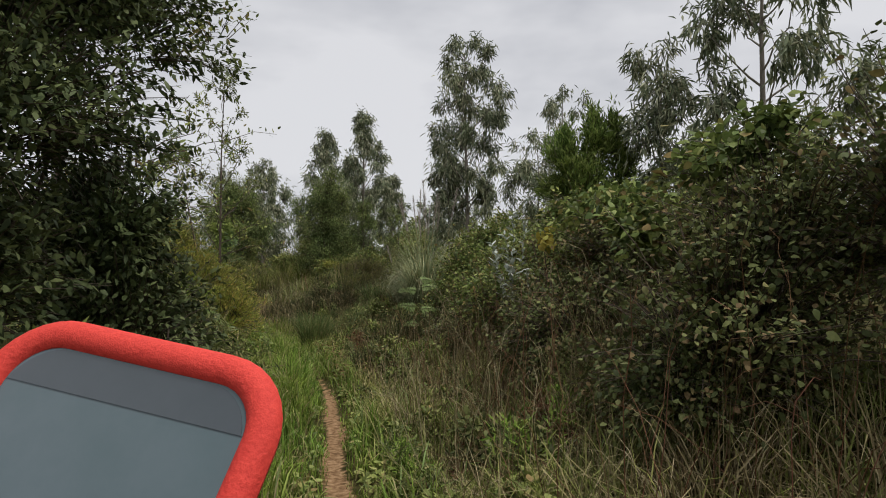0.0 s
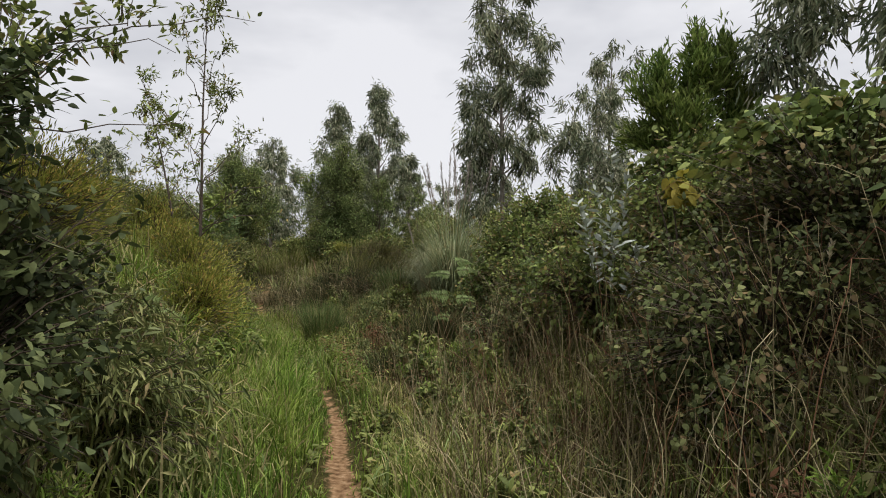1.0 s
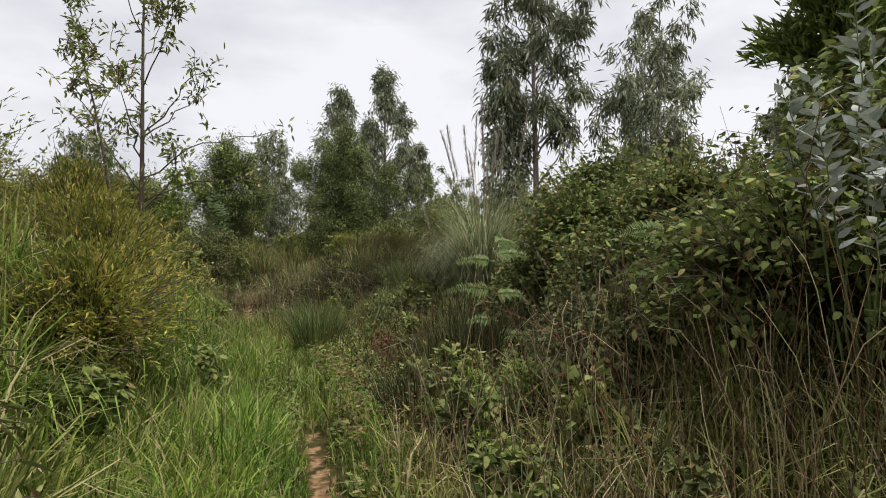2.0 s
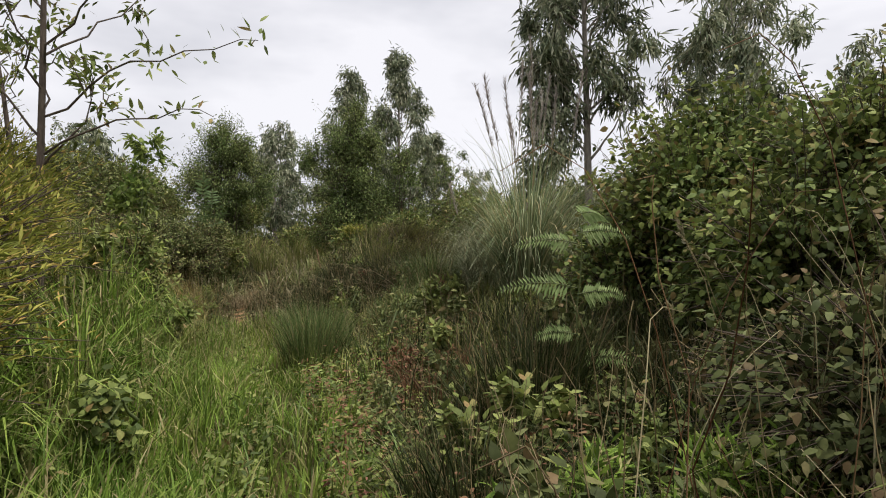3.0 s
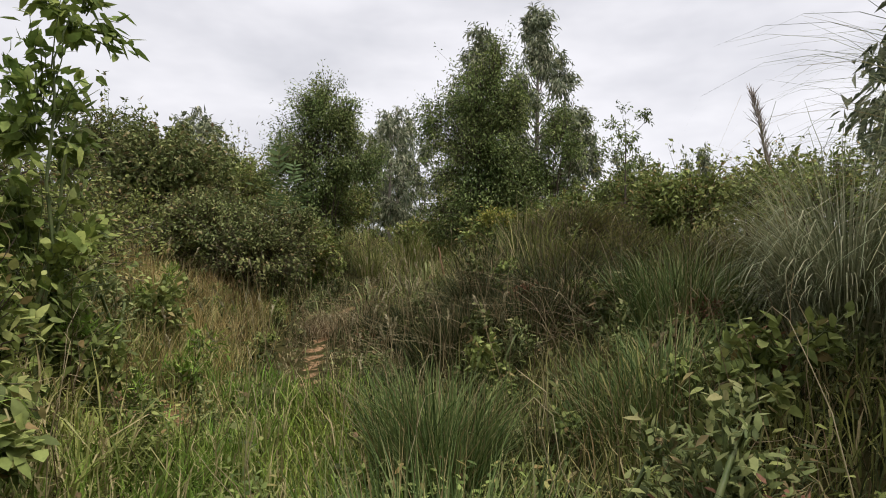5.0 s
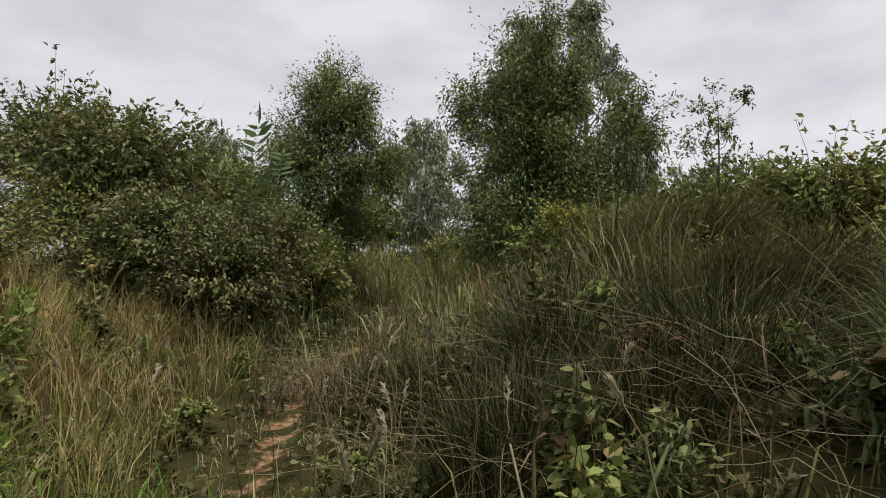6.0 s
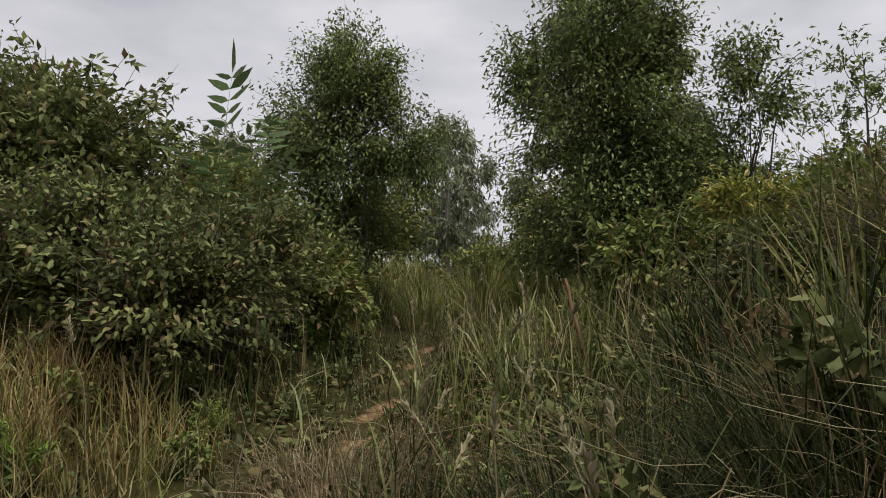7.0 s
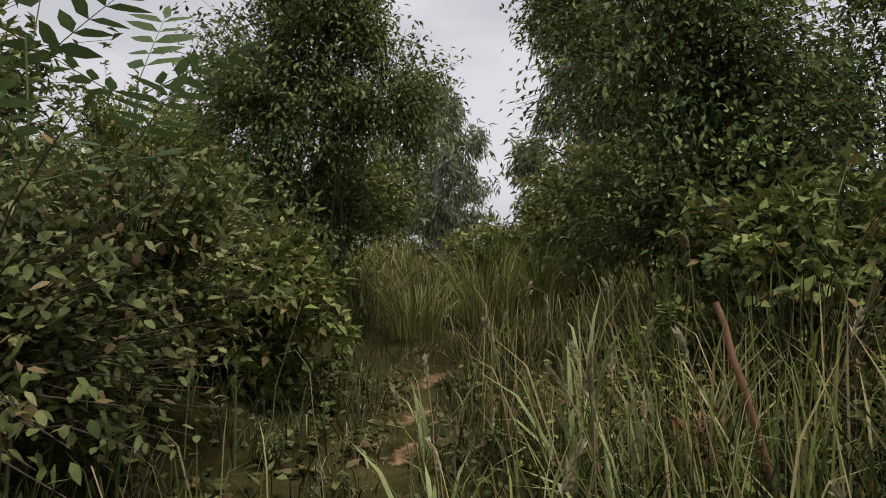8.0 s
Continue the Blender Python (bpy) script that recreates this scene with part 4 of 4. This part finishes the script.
for i, (p0, p1, n) in enumerate([((0, 0, 0.9), (1.55, 0.5, 1.35), 60), ((0.05, 0, 1.3), (1.45, 0.7, 1.85), 60), ((0.05, 0, 1.7), (1.2, 0.3, 2.3), 60), ((0, 0, 1.2), (1.8, 1.0, 2.2), 60)]):
    side_branch(over, 80 + i, p0, p1, n, M_SHRUB)


# ---- tufts ----
def tuft(name, seed, x, y, r, n, L, W, lean, mat, label, category, group="", bow=0.5, spikes=0):
    rng = np.random.default_rng(seed)
    ob = thing(name, x, y, float(height(x, y)), label, category, group)
    a, q = rng.uniform(0, 2 * np.pi, n), np.sqrt(rng.random(n)) * r
    bx, by = np.cos(a) * q, np.sin(a) * q
    bz = height(x + bx, y + by) - float(height(x, y)) - 0.02
    LL = L * rng.uniform(0.5, 1.1, n)
    v = blades(rng, bx, by, bz, LL, W * rng.uniform(0.7, 1.3, n), lean, az=a + rng.normal(0, 0.5, n), bow=bow)
    tagged(part("blade_clump", raw_mesh("blade_clump", *v, mat), ob), kind="stuff")
    for i in range(spikes):
        a, q = rng.uniform(0, 2 * math.pi), r * math.sqrt(rng.random())
        b = np.array([[math.cos(a) * q, math.sin(a) * q, 0]])
        b[0, 2] = float(height(x + b[0, 0], y + b[0, 1])) - float(height(x, y)) - 0.02
        k = L * rng.uniform(0.2, 0.7)
        e = b + np.array([[math.cos(a) * k, math.sin(a) * k, L * rng.uniform(0.6, 1.0)]])
        part("long_stem", raw_mesh("long_stem", *tubes(bend(b, e, [L * 0.15], 7, 0.006, rng), np.linspace(0.003, 0.001, 7)[None], 4), M_STRAW), ob)
    return ob


R = dict(mat=M_RUSH, label="dark green clump of soft rush", category="rush", group="rush clumps")
for i, (x, y, r, n, L, lean) in enumerate([
    (-2.7, 12.6, 0.28, 900, 0.75, 0.28), (-0.75, 10.5, 0.4, 1400, 0.7, 0.3), (-3.1, 14.2, 0.3, 1100, 0.72, 0.35), (-1.1, 9.2, 0.3, 700, 0.5, 0.35),
    (-3.5, 17.5, 0.35, 1100, 0.65, 0.45), (-2.9, 16.6, 0.3, 700, 0.6, 0.6), (-4.15, 17.75, 0.42, 1500, 0.62, 0.55), (-3.6, 16.6, 0.35, 1200, 0.6, 0.4),
    (-1.7, 16.0, 0.4, 1200, 0.85, 0.5), (-3.9, 18.6, 0.4, 900, 0.5, 0.5), (-4.4, 19.8, 0.5, 700, 0.42, 0.6), (-2.0, 14.6, 0.4, 1000, 0.6, 0.5),
]):
    fresh = i in (0, 2, 8, 11)
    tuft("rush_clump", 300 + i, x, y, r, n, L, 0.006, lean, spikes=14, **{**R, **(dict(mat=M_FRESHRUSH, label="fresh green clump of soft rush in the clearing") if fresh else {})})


for i, (x, y, n, L) in enumerate([(-5.15, 20.2, 26, 0.75), (-4.75, 20.1, 30, 0.75), (-5.6, 19.7, 16, 0.5), (-4.9, 19.7, 22, 0.6), (-5.2, 21.4, 18, 0.7), (-4.6, 19.3, 14, 0.55), (-5.9, 20.6, 14, 0.55)]):
    tuft("sword_leaf_tuft", 315 + i, x, y, 0.14, n, L, 0.022, 0.4, M_SWORD, "tuft of pale green sword-like blades", "grass tuft", "sword-leaved tufts", bow=0.6)


for i, (x, y, n, L, mat) in enumerate([(-3.5, 18.1, 70, 1.0, M_RUSH), (-3.2, 18.5, 80, 1.2, M_MEADOW), (-3.75, 18.7, 70, 0.9, M_RUSH), (-2.9, 17.7, 60, 1.0, M_MEADOW), (-3.9, 19.5, 160, 0.7, M_RUSH), (-2.6, 19.9, 160, 0.95, M_GRASS), (-4.2, 20.6, 140, 0.7, M_RUSH), (-6.55, 24.6, 320, 1.2, M_MEADOW), (-6.0, 25.4, 320, 1.1, M_MEADOW), (-7.1, 23.6, 240, 0.8, M_MEADOW), (-1.5, 12.3, 110, 0.42, M_STRAW),
                                      (-2.0, 13.2, 110, 0.4, M_STRAW), (-1.35, 11.2, 160, 0.5, M_RUSSET)]):
    tuft("tall_grass_tuft", 330 + i, x, y, 0.28, n, L, 0.011 if mat != M_STRAW else 0.005, 0.35, mat, "tall green grass tuft with pale stalks" if mat in (M_MEADOW, M_GRASS) else "dry brownish grass tuft", "grass tuft", "tall grass tufts", bow=0.6, spikes=6)


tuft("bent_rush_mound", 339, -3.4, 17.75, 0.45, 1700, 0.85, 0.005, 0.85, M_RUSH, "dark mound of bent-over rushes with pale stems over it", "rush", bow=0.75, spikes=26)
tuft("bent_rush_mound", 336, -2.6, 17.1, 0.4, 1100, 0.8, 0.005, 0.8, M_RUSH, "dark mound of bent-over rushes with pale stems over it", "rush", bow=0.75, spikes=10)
tuft("dry_grass_mound", 338, -5.5, 18.35, 0.42, 1100, 0.42, 0.004, 0.7, M_STRAW, "soft mound of fine dry grass at the footpath", "grass tuft", bow=0.8)
tr = random.Random(23)
for i in range(20):
    y = 6.3 + i * 0.36
    d = tr.uniform(-2.1, -0.95)
    tuft("hanging_tussock", 340 + i, float(way_x(y)) + d, y, 0.16, 240, tr.uniform(0.6, 0.9), 0.01, 0.85, M_GRASS if i % 3 else M_MEADOW, "tussock of long grass drooping over the bank", "grass tuft", "tussocks on the bank", bow=1.0)


for i, (x, y) in enumerate([(1.1, 2.5), (1.3, 3.1), (1.2, 4.2), (0.85, 5.3), (0.75, 6.4), (0.55, 7.4), (1.45, 2.0)]):
    tuft("straw_tussock", 370 + i, x, y, 0.2, 170, 0.7, 0.007, 0.75, M_STRAW if i % 3 == 0 else M_MEADOW, "tussock of long pale grass drooping below the brambles", "grass tuft", "tussocks under the brambles", bow=1.0, spikes=5)


def pampas(name, seed, x, y, n, L, plumes, plume_h, label, mat=None):
    """Pampas grass: a fountain of long arching blades with tall plumes."""
    rng = np.random.default_rng(seed)
    z = float(height(x, y))
    ob = thing(name, x, y, z, label, "pampas grass")
    k = 12
    a = rng.uniform(0, 2 * np.pi, n)
    q = rng.random(n) ** 0.6 * 0.3
    ln = 0.04 + 0.56 * rng.random(n) ** 1.2
    LL = L * rng.uniform(0.5, 1.1, n) * (1.05 - 0.75 * ln)
    u = np.linspace(0, 1, k)
    ang = ln[:, None] * 0.55 + (0.35 + 3.1 * rng.random(n) ** 0.9)[:, None] * u[None] ** 2.1
    dr, dz = np.sin(ang), np.cos(ang)
    step = LL[:, None] / (k - 1)
    rr = q[:, None] + np.concatenate([np.zeros((n, 1)), np.cumsum(dr[:, :-1] * step, 1)], 1)
    zz = np.concatenate([np.zeros((n, 1)), np.cumsum(dz[:, :-1] * step, 1)], 1)
    zz = np.maximum(zz, 0.05)
    rr = rr + rng.normal(0, 0.02, rr.shape) * u
    c, s = np.cos(a)[:, None], np.sin(a)[:, None]
    P = np.stack([rr * c, rr * s, zz], 2)
    wd = 0.0048 * (1 - u ** 2)[None] + 0.0008
    sd = np.stack([-s, c, np.zeros_like(s)], 2)
    Lf, Rt = P - sd * wd[..., None], P + sd * wd[..., None]
    v = np.stack([Lf, Rt], 2).reshape(-1, 3)
    f = []
    for i in range(k - 1):
        f += [[2 * i, 2 * i + 1, 2 * i + 3], [2 * i, 2 * i + 3, 2 * i + 2]]
    tris = (np.array(f)[None] + (np.arange(n) * 2 * k)[:, None, None]).reshape(-1, 3)
    tagged(part("blade_fountain", raw_mesh("blade_fountain", v, tris, mat or M_PAMPAS), ob), kind="stuff")
    for i in range(plumes):
        b = rng.normal(0, 0.12, 2)
        t = b + rng.normal(0, 0.38, 2)
        h = plume_h * rng.uniform(0.8, 1.05)
        pth = bend(np.array([[b[0], b[1], 0.0]]), np.array([[t[0], t[1], h]]), [0.05], 9, 0.01, rng)
        st = part("plume_stalk", raw_mesh("plume_stalk", *tubes(pth, np.linspace(0.006, 0.002, 9)[None], 5), M_STRAW), ob)
        m = 170
        g = rng.random(m)
        w = 0.72 + 0.28 * g
        pos = np.stack([np.interp(w, np.linspace(0, 1, 9), pth[0, :, j]) for j in range(3)], 1)
        way = rng.normal(0, 0.22, (m, 3)) + np.array([0, 0, 1.0])
        part("plume", raw_mesh("plume", *leaf_arrays(rng, pos, way, 0.09, 0.006, 0.1), M_PLUME), st, "silvery pinkish feathery plume")
    return ob


pampas("pampas_grass", 320, -0.45, 13.8, 1600, 2.4, 12, 3.2, "tall pampas grass with grey-green arching blades and plumes")
pampas("pampas_grass", 321, -0.85, 15.3, 1700, 1.45, 2, 1.7, "smaller pale pampas grass clump with fine arching blades", M_PALEGRASS)


# ---- ferns, shoots and single plants ----
def fern(seed, x, y, fronds, label):
    """Bracken: each frond a midrib with tapering pairs of pinnae. fronds: (height, azimuth, length, width)."""
    rng = np.random.default_rng(seed)
    z = float(height(x, y))
    ob = thing("bracken_fern", x, y, z, label, "fern", "bracken ferns")
    top = max(h for h, *_ in fronds)
    part("stalk", raw_mesh("stalk", *tubes(bend(np.zeros((1, 3)), np.array([[0.02, 0, top]]), [0.02], 7, 0.008, rng), np.linspace(0.007, 0.003, 7)[None], 6), M_STEM), ob)
    for h, az, L, W in fronds:
        a = radians(az)
        d = np.array([math.cos(a), math.sin(a), 0])
        face = unit(np.array([0, -0.85, 0.55]) + d * 0.15)
        s = unit(np.cross(face, d))
        k = 10
        u = np.linspace(0, 1, k)
        rib = np.array([0, 0, h]) + np.outer(u * L, d) + np.outer(0.28 * L * u - 0.34 * L * u ** 2.2, (0, 0, 1))
        fr = part("frond", raw_mesh("frond", *tubes(rib[None], np.linspace(0.0035, 0.001, k)[None], 4), M_STEM), ob)
        pos, way, ln = [], [], []
        m = 20
        for i in range(m):
            t = 0.12 + 0.86 * i / (m - 1)
            b = np.array([np.interp(t, u, rib[:, j]) for j in range(3)])
            w = W * (1 - t) ** 0.75 * min(1, 0.6 + t * 2) + 0.02
            for sg in (-1, 1):
                dr = unit(s * sg + d * 0.45 + np.array([0, 0, -0.12 + rng.normal(0, 0.05)]))
                pos.append(b)
                way.append(dr)
                ln.append(w)
        pos, way, ln = np.array(pos), np.array(way), np.array(ln)
        lv = leaf_arrays(rng, pos, way, 1.0, 0.2, 0.14, up=face, loose=0.12)
        v = lv[0].reshape(-1, 4, 3)
        v = v[:, :1] + (v - v[:, :1]) * ln[:, None, None]
        part("pinna", raw_mesh("pinna", v.reshape(-1, 3), lv[1], M_FERN), fr)
    return ob


fern(340, -0.45, 10.45, [(1.2, 50, 0.42, 0.12), (1.02, 166, 0.4, 0.1), (1.08, 14, 0.36, 0.11), (0.74, 180, 0.5, 0.11), (0.7, 2, 0.3, 0.1), (0.45, 195, 0.28, 0.08), (0.3, 345, 0.36, 0.1)],
     "bright green bracken fern with tiered fronds before the thicket")
fern(341, 0.55, 8.4, [(0.8, 160, 0.34, 0.1), (0.8, 20, 0.34, 0.1), (0.55, 200, 0.36, 0.1), (0.55, 320, 0.34, 0.1)], "green bracken fern among the brambles")
fern(342, -2.75, 6.6, [(0.45, 330, 0.34, 0.09), (0.45, 250, 0.34, 0.09), (0.35, 20, 0.34, 0.09), (0.5, 120, 0.3, 0.09)], "green bracken fern at the foot of the bank")


def silver_shrub(seed, x, y):
    rng = np.random.default_rng(seed)
    z = float(height(x, y))
    ob = thing("silver_shrub", x, y, z, "young silvery grey-leaved shrub growing out of the brambles", "shrub")
    for i in range(7):
        a = i * 0.9
        b = np.array([[0.02 * math.cos(a), 0.02 * math.sin(a), -0.03]])
        e = np.array([[0.26 * math.cos(a) * (i > 0), 0.22 * math.sin(a) * (i > 0), 1.72 - 0.12 * i]])
        p = bend(b, e, [0.12], 9, 0.01, rng)
        st = part("stem", raw_mesh("stem", *tubes(p, np.linspace(0.006, 0.002, 9)[None], 5), M_STEM), ob)
        m = 30
        t = np.linspace(0.5, 1.0, m)
        pos = np.stack([np.interp(t, np.linspace(0, 1, 9), p[0, :, j]) for j in range(3)], 1)
        q = rng.uniform(0, 2 * np.pi, m)
        way = np.stack([np.cos(q), np.sin(q), rng.uniform(0.2, 1.1, m)], 1)
        part("leaf_spray", raw_mesh("leaf_spray", *leaf_arrays(rng, pos, way, 0.105, 0.036, 0.1, True), M_SILVER), st, "pale silvery leaves")
    return ob


silver_shrub(350, 0.78, 6.95)
shrub("yellow_shrub", 351, 1.02, 6.25, [(0, 0, 1.32, 0.11, 0.11, 0.1)], M_YELLOW, 16, 5, 0.09, 0.06, label="small shrub shoot with bright yellow leaves", fine=True, droop=0.8, stems=2)
shrub("broadleaf_shoot", 352, -1.75, 2.6, [(0, 0, 0.75, 0.18, 0.2, 0.14)], M_BRIGHT, 16, 5, 0.15, 0.08, label="bright green broad-leaved shoot in front of the dark shrub", fine=True, droop=0.1, stems=3, stem_mat=M_STEM)
shrub("yellow_fern_shoot", 353, -3.55, 19.05, [(0, 0, 0.98, 0.3, 0.26, 0.12)], M_BROOM, 60, 16, 0.06, 0.014, label="yellow-green feathery shoot above the rushes", droop=0.1, stems=3, stem_mat=M_STEM)


def pinnate_shoot(seed, x, y, leaves, label):
    """An upright shoot whose leaves carry pairs of long leaflets. leaves: (height, azimuth, rise, length)."""
    rng = np.random.default_rng(seed)
    z = float(height(x, y))
    ob = thing("pinnate_shoot", x, y, z, label, "sapling", "pinnate saplings")
    top = max(l[0] for l in leaves)
    part("stem", raw_mesh("stem", *tubes(bend(np.array([[0, 0, -0.05]]), np.array([[0.02, 0.02, top]]), [0], 8, 0.008, rng), np.linspace(0.009, 0.004, 8)[None], 6), M_STEM), ob)
    for h, az, rise, L in leaves:
        a, e = radians(az), radians(rise)
        d = np.array([math.cos(a) * math.cos(e), math.sin(a) * math.cos(e), math.sin(e)])
        s = unit(np.cross(d, (0.0, 1.0, 0.0) if rise > 60 else (0, 0, 1.0)))
        o = np.array([0.02, 0.02, h * 0.99])
        u = np.linspace(0, 1, 7)
        rib = o + np.outer(u * L, d) + np.outer(-0.08 * L * u ** 2, (0, 0, 1))
        lf = part("leaf", raw_mesh("leaf", *tubes(rib[None], np.linspace(0.003, 0.0012, 7)[None], 4), M_STEM), ob)
        for i in range(5):
            t = 0.25 + 0.68 * i / 4
            b = np.array([np.interp(t, u, rib[:, j]) for j in range(3)])
            for sg in (-1, 1):
                w = (s * sg + d * 0.45)[None] + rng.normal(0, 0.08, (1, 3))
                face = np.cross(s, d)
                part("leaflet", raw_mesh("leaflet", *leaf_arrays(rng, b[None], w, 0.15 * L / 0.4, 0.042 * L / 0.4, 0.12, True, up=face, loose=0.25), M_LOCUST), lf)
        part("leaflet", raw_mesh("leaflet", *leaf_arrays(rng, rib[-1:], d[None], 0.15 * L / 0.4, 0.042 * L / 0.4, 0.1, True, up=face, loose=0.25), M_LOCUST), lf)
    return ob


pinnate_shoot(360, -6.85, 19.05, [(1.85, 100, 82, 0.6), (1.75, 10, 40, 0.45), (1.6, 190, 35, 0.45), (1.45, 300, 25, 0.45), (1.35, 60, 25, 0.45)], "upright sapling shoot with long paired leaflets above the shrubs")
pinnate_shoot(362, -6.85, 19.5, [(1.75, 20, 30, 0.45), (1.8, 110, 60, 0.5), (1.7, 250, 25, 0.45), (1.55, 330, 20, 0.45), (1.5, 180, 20, 0.4)], "leafy sapling shoot with paired leaflets beside the footpath")
pinnate_shoot(361, 2.35, 2.9, [(2.2, 190, 10, 0.5), (2.25, 240, 15, 0.5), (2.3, 120, 30, 0.45), (2.2, 300, 5, 0.5)], "sapling with large paired leaflets hanging over the brambles")


def seed_stalk(seed, x, y, h, lean, az, label="pale dry grass stalk with a drooping seed head", head=0.12):
    rng = np.random.default_rng(seed)
    z = float(height(x, y))
    ob = thing("seed_stalk", x, y, z, label, "grass stalk", "seed stalks")
    a = radians(az)
    e = np.array([[math.cos(a) * lean, math.sin(a) * lean, h]])
    p = bend(np.array([[0, 0, -0.02]]), e, [0.12 * h], 10, 0.006, rng)
    part("stalk", raw_mesh("stalk", *tubes(p, np.linspace(0.0032, 0.0018, 10)[None], 4), M_STRAW), ob)
    m = 46
    t = 1 - rng.random(m) * head / h
    pos = np.stack([np.interp(t, np.linspace(0, 1, 10), p[0, :, j]) for j in range(3)], 1)
    d = unit(p[0, -1] - p[0, -2])
    part("seed_head", raw_mesh("seed_head", *leaf_arrays(rng, pos, d + rng.normal(0, 0.25, (m, 3)), 0.032, 0.011, 0.1), M_SEED), ob)["kind"] = "stuff"
    return ob


rs = random.Random(5)
for i, (x, y, h, lean, az) in enumerate([(0.1, 9.45, 0.85, 0.25, 170), (0.18, 9.5, 0.75, 0.3, 150), (0.3, 9.5, 0.6, 0.3, 160), (-0.1, 9.3, 0.6, 0.2, 200), (0.35, 5.2, 0.9, 0.15, 90), (0.5, 5.0, 0.7, 0.35, 170),
                                       (0.8, 4.6, 1.2, 0.1, 80), (0.95, 4.9, 1.0, 0.35, 20)]):
    seed_stalk(400 + i, x, y, h, lean, az)
for i in range(110):
    y = rs.uniform(14.5, 21.0)
    d = rs.choice((rs.uniform(0.3, 1.7), rs.uniform(0.25, 1.2), rs.uniform(-2.5, -0.3)))
    seed_stalk(420 + i, float(way_x(y)) + d, y, rs.uniform(0.45, 0.95), rs.uniform(0.05, 0.35), rs.uniform(0, 360))


def stick(seed, x, y, end, r, label):
    rng = np.random.default_rng(seed)
    z = float(height(x, y))
    ob = new("bare_stick", raw_mesh("bare_stick", *tubes(bend(np.array([[0, 0, -0.03]]), np.array([end]), [0.02], 9, 0.006, rng), np.linspace(r, r * 0.6, 9)[None], 7), M_CANE, flat=False))
    ob.location = (x, y, z)
    return tagged(ob, label, "stick")


stick(500, -4.4, 19.9, (-0.22, 0.08, 0.8), 0.019, "bare orange-brown stick leaning in the grass")


# ---- device in a red case, held beside the start of the footpath ----
def device():
    M = PATH[0][1]

    def cam_point(px, py, depth):
        k = math.tan(radians(72.7) / 2) / 784
        return M @ Vector(((px - 784) * k * depth, -(py - 441) * k * depth, -depth))
    o = cam_point(150, 838, 0.40)
    ux = (cam_point(450, 652, 0.42) - cam_point(40, 560, 0.46)).normalized()
    vx = (cam_point(340, 960, 0.36) - cam_point(470, 660, 0.42))
    vx = (vx - ux * vx.dot(ux)).normalized()
    nz = ux.cross(vx) * -1
    hw, hh, rad, tube = 0.108, 0.088, 0.044, 0.0125

    def outline(w, h, r, k=8):
        pts = []
        for cx, cy, a0 in ((w - r, h - r, 0), (-w + r, h - r, 90), (-w + r, -h + r, 180), (w - r, -h + r, 270)):
            for i in range(k + 1):
                a = radians(a0 + 90 * i / k)
                pts.append((cx + r * math.cos(a), cy + r * math.sin(a)))
        return pts
    ob = thing("handheld_device", o.x, o.y, float(height(o.x, o.y)), "grey glossy-faced device in a soft red rubber case", "device")
    rot = Matrix((ux, vx, nz)).transposed().to_4x4()
    base = Matrix.Translation((0, 0, o.z - ob.location.z)) @ rot

    def solid(name, rings, mat, label="", close=True):
        bm = bmesh.new()
        rows = [[bm.verts.new(base @ Vector(p)) for p in ring] for ring in rings]
        n = len(rows[0])
        for a, b in zip(rows, rows[1:]):
            for i in range(n):
                bm.faces.new((a[i], a[(i + 1) % n], b[(i + 1) % n], b[i]))
        if close:
            bm.faces.new(rows[0])
            bm.faces.new(rows[-1])
        bmesh.ops.recalc_face_normals(bm, faces=bm.faces)
        me = bpy.data.meshes.new(name)
        bm.to_mesh(me)
        bm.free()
        me.materials.append(mat)
        me.polygons.foreach_set("use_smooth", np.full(len(me.polygons), not close))
        return part(name, me, ob, label)
    rings = []
    for j in range(13):
        a = 2 * math.pi * j / 12
        e = tube * math.cos(a)
        rings.append([(x, y, tube * 0.9 * math.sin(a)) for x, y in outline(hw + e, hh + e, rad + e)])
    solid("rim", rings, M_RED, "rounded soft red rubber rim", close=False)
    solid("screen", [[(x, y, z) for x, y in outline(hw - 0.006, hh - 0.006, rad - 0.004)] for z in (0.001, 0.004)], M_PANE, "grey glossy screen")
    # the pane's dark upper reflection, built as a thin strip on it
    solid("reflection_band", [[(x, min(y, 0.042 - hh), z) for x, y in outline(hw - 0.012, hh - 0.012, rad - 0.006)] for z in (0.0042, 0.0048)], M_BAND, "dark grey reflection along the screen's upper edge, built as a band")
    solid("back_shell", [[(x, y, z) for x, y in outline(hw - 0.004 - q, hh - 0.004 - q, rad - 0.004)] for q, z in ((0, 0.0005), (0, -0.012), (0.006, -0.018))], M_SHELL)
    foot = np.array([[0.0, 0.0, -0.05], [0, 0, 0.4], [0, 0, o.z - ob.location.z - 0.012]])
    part("mount_pole", raw_mesh("mount_pole", *tubes(foot[None], np.full((1, 3), 0.009), 12), M_SHELL, flat=False), ob, "black mounting pole")
    return ob


device()
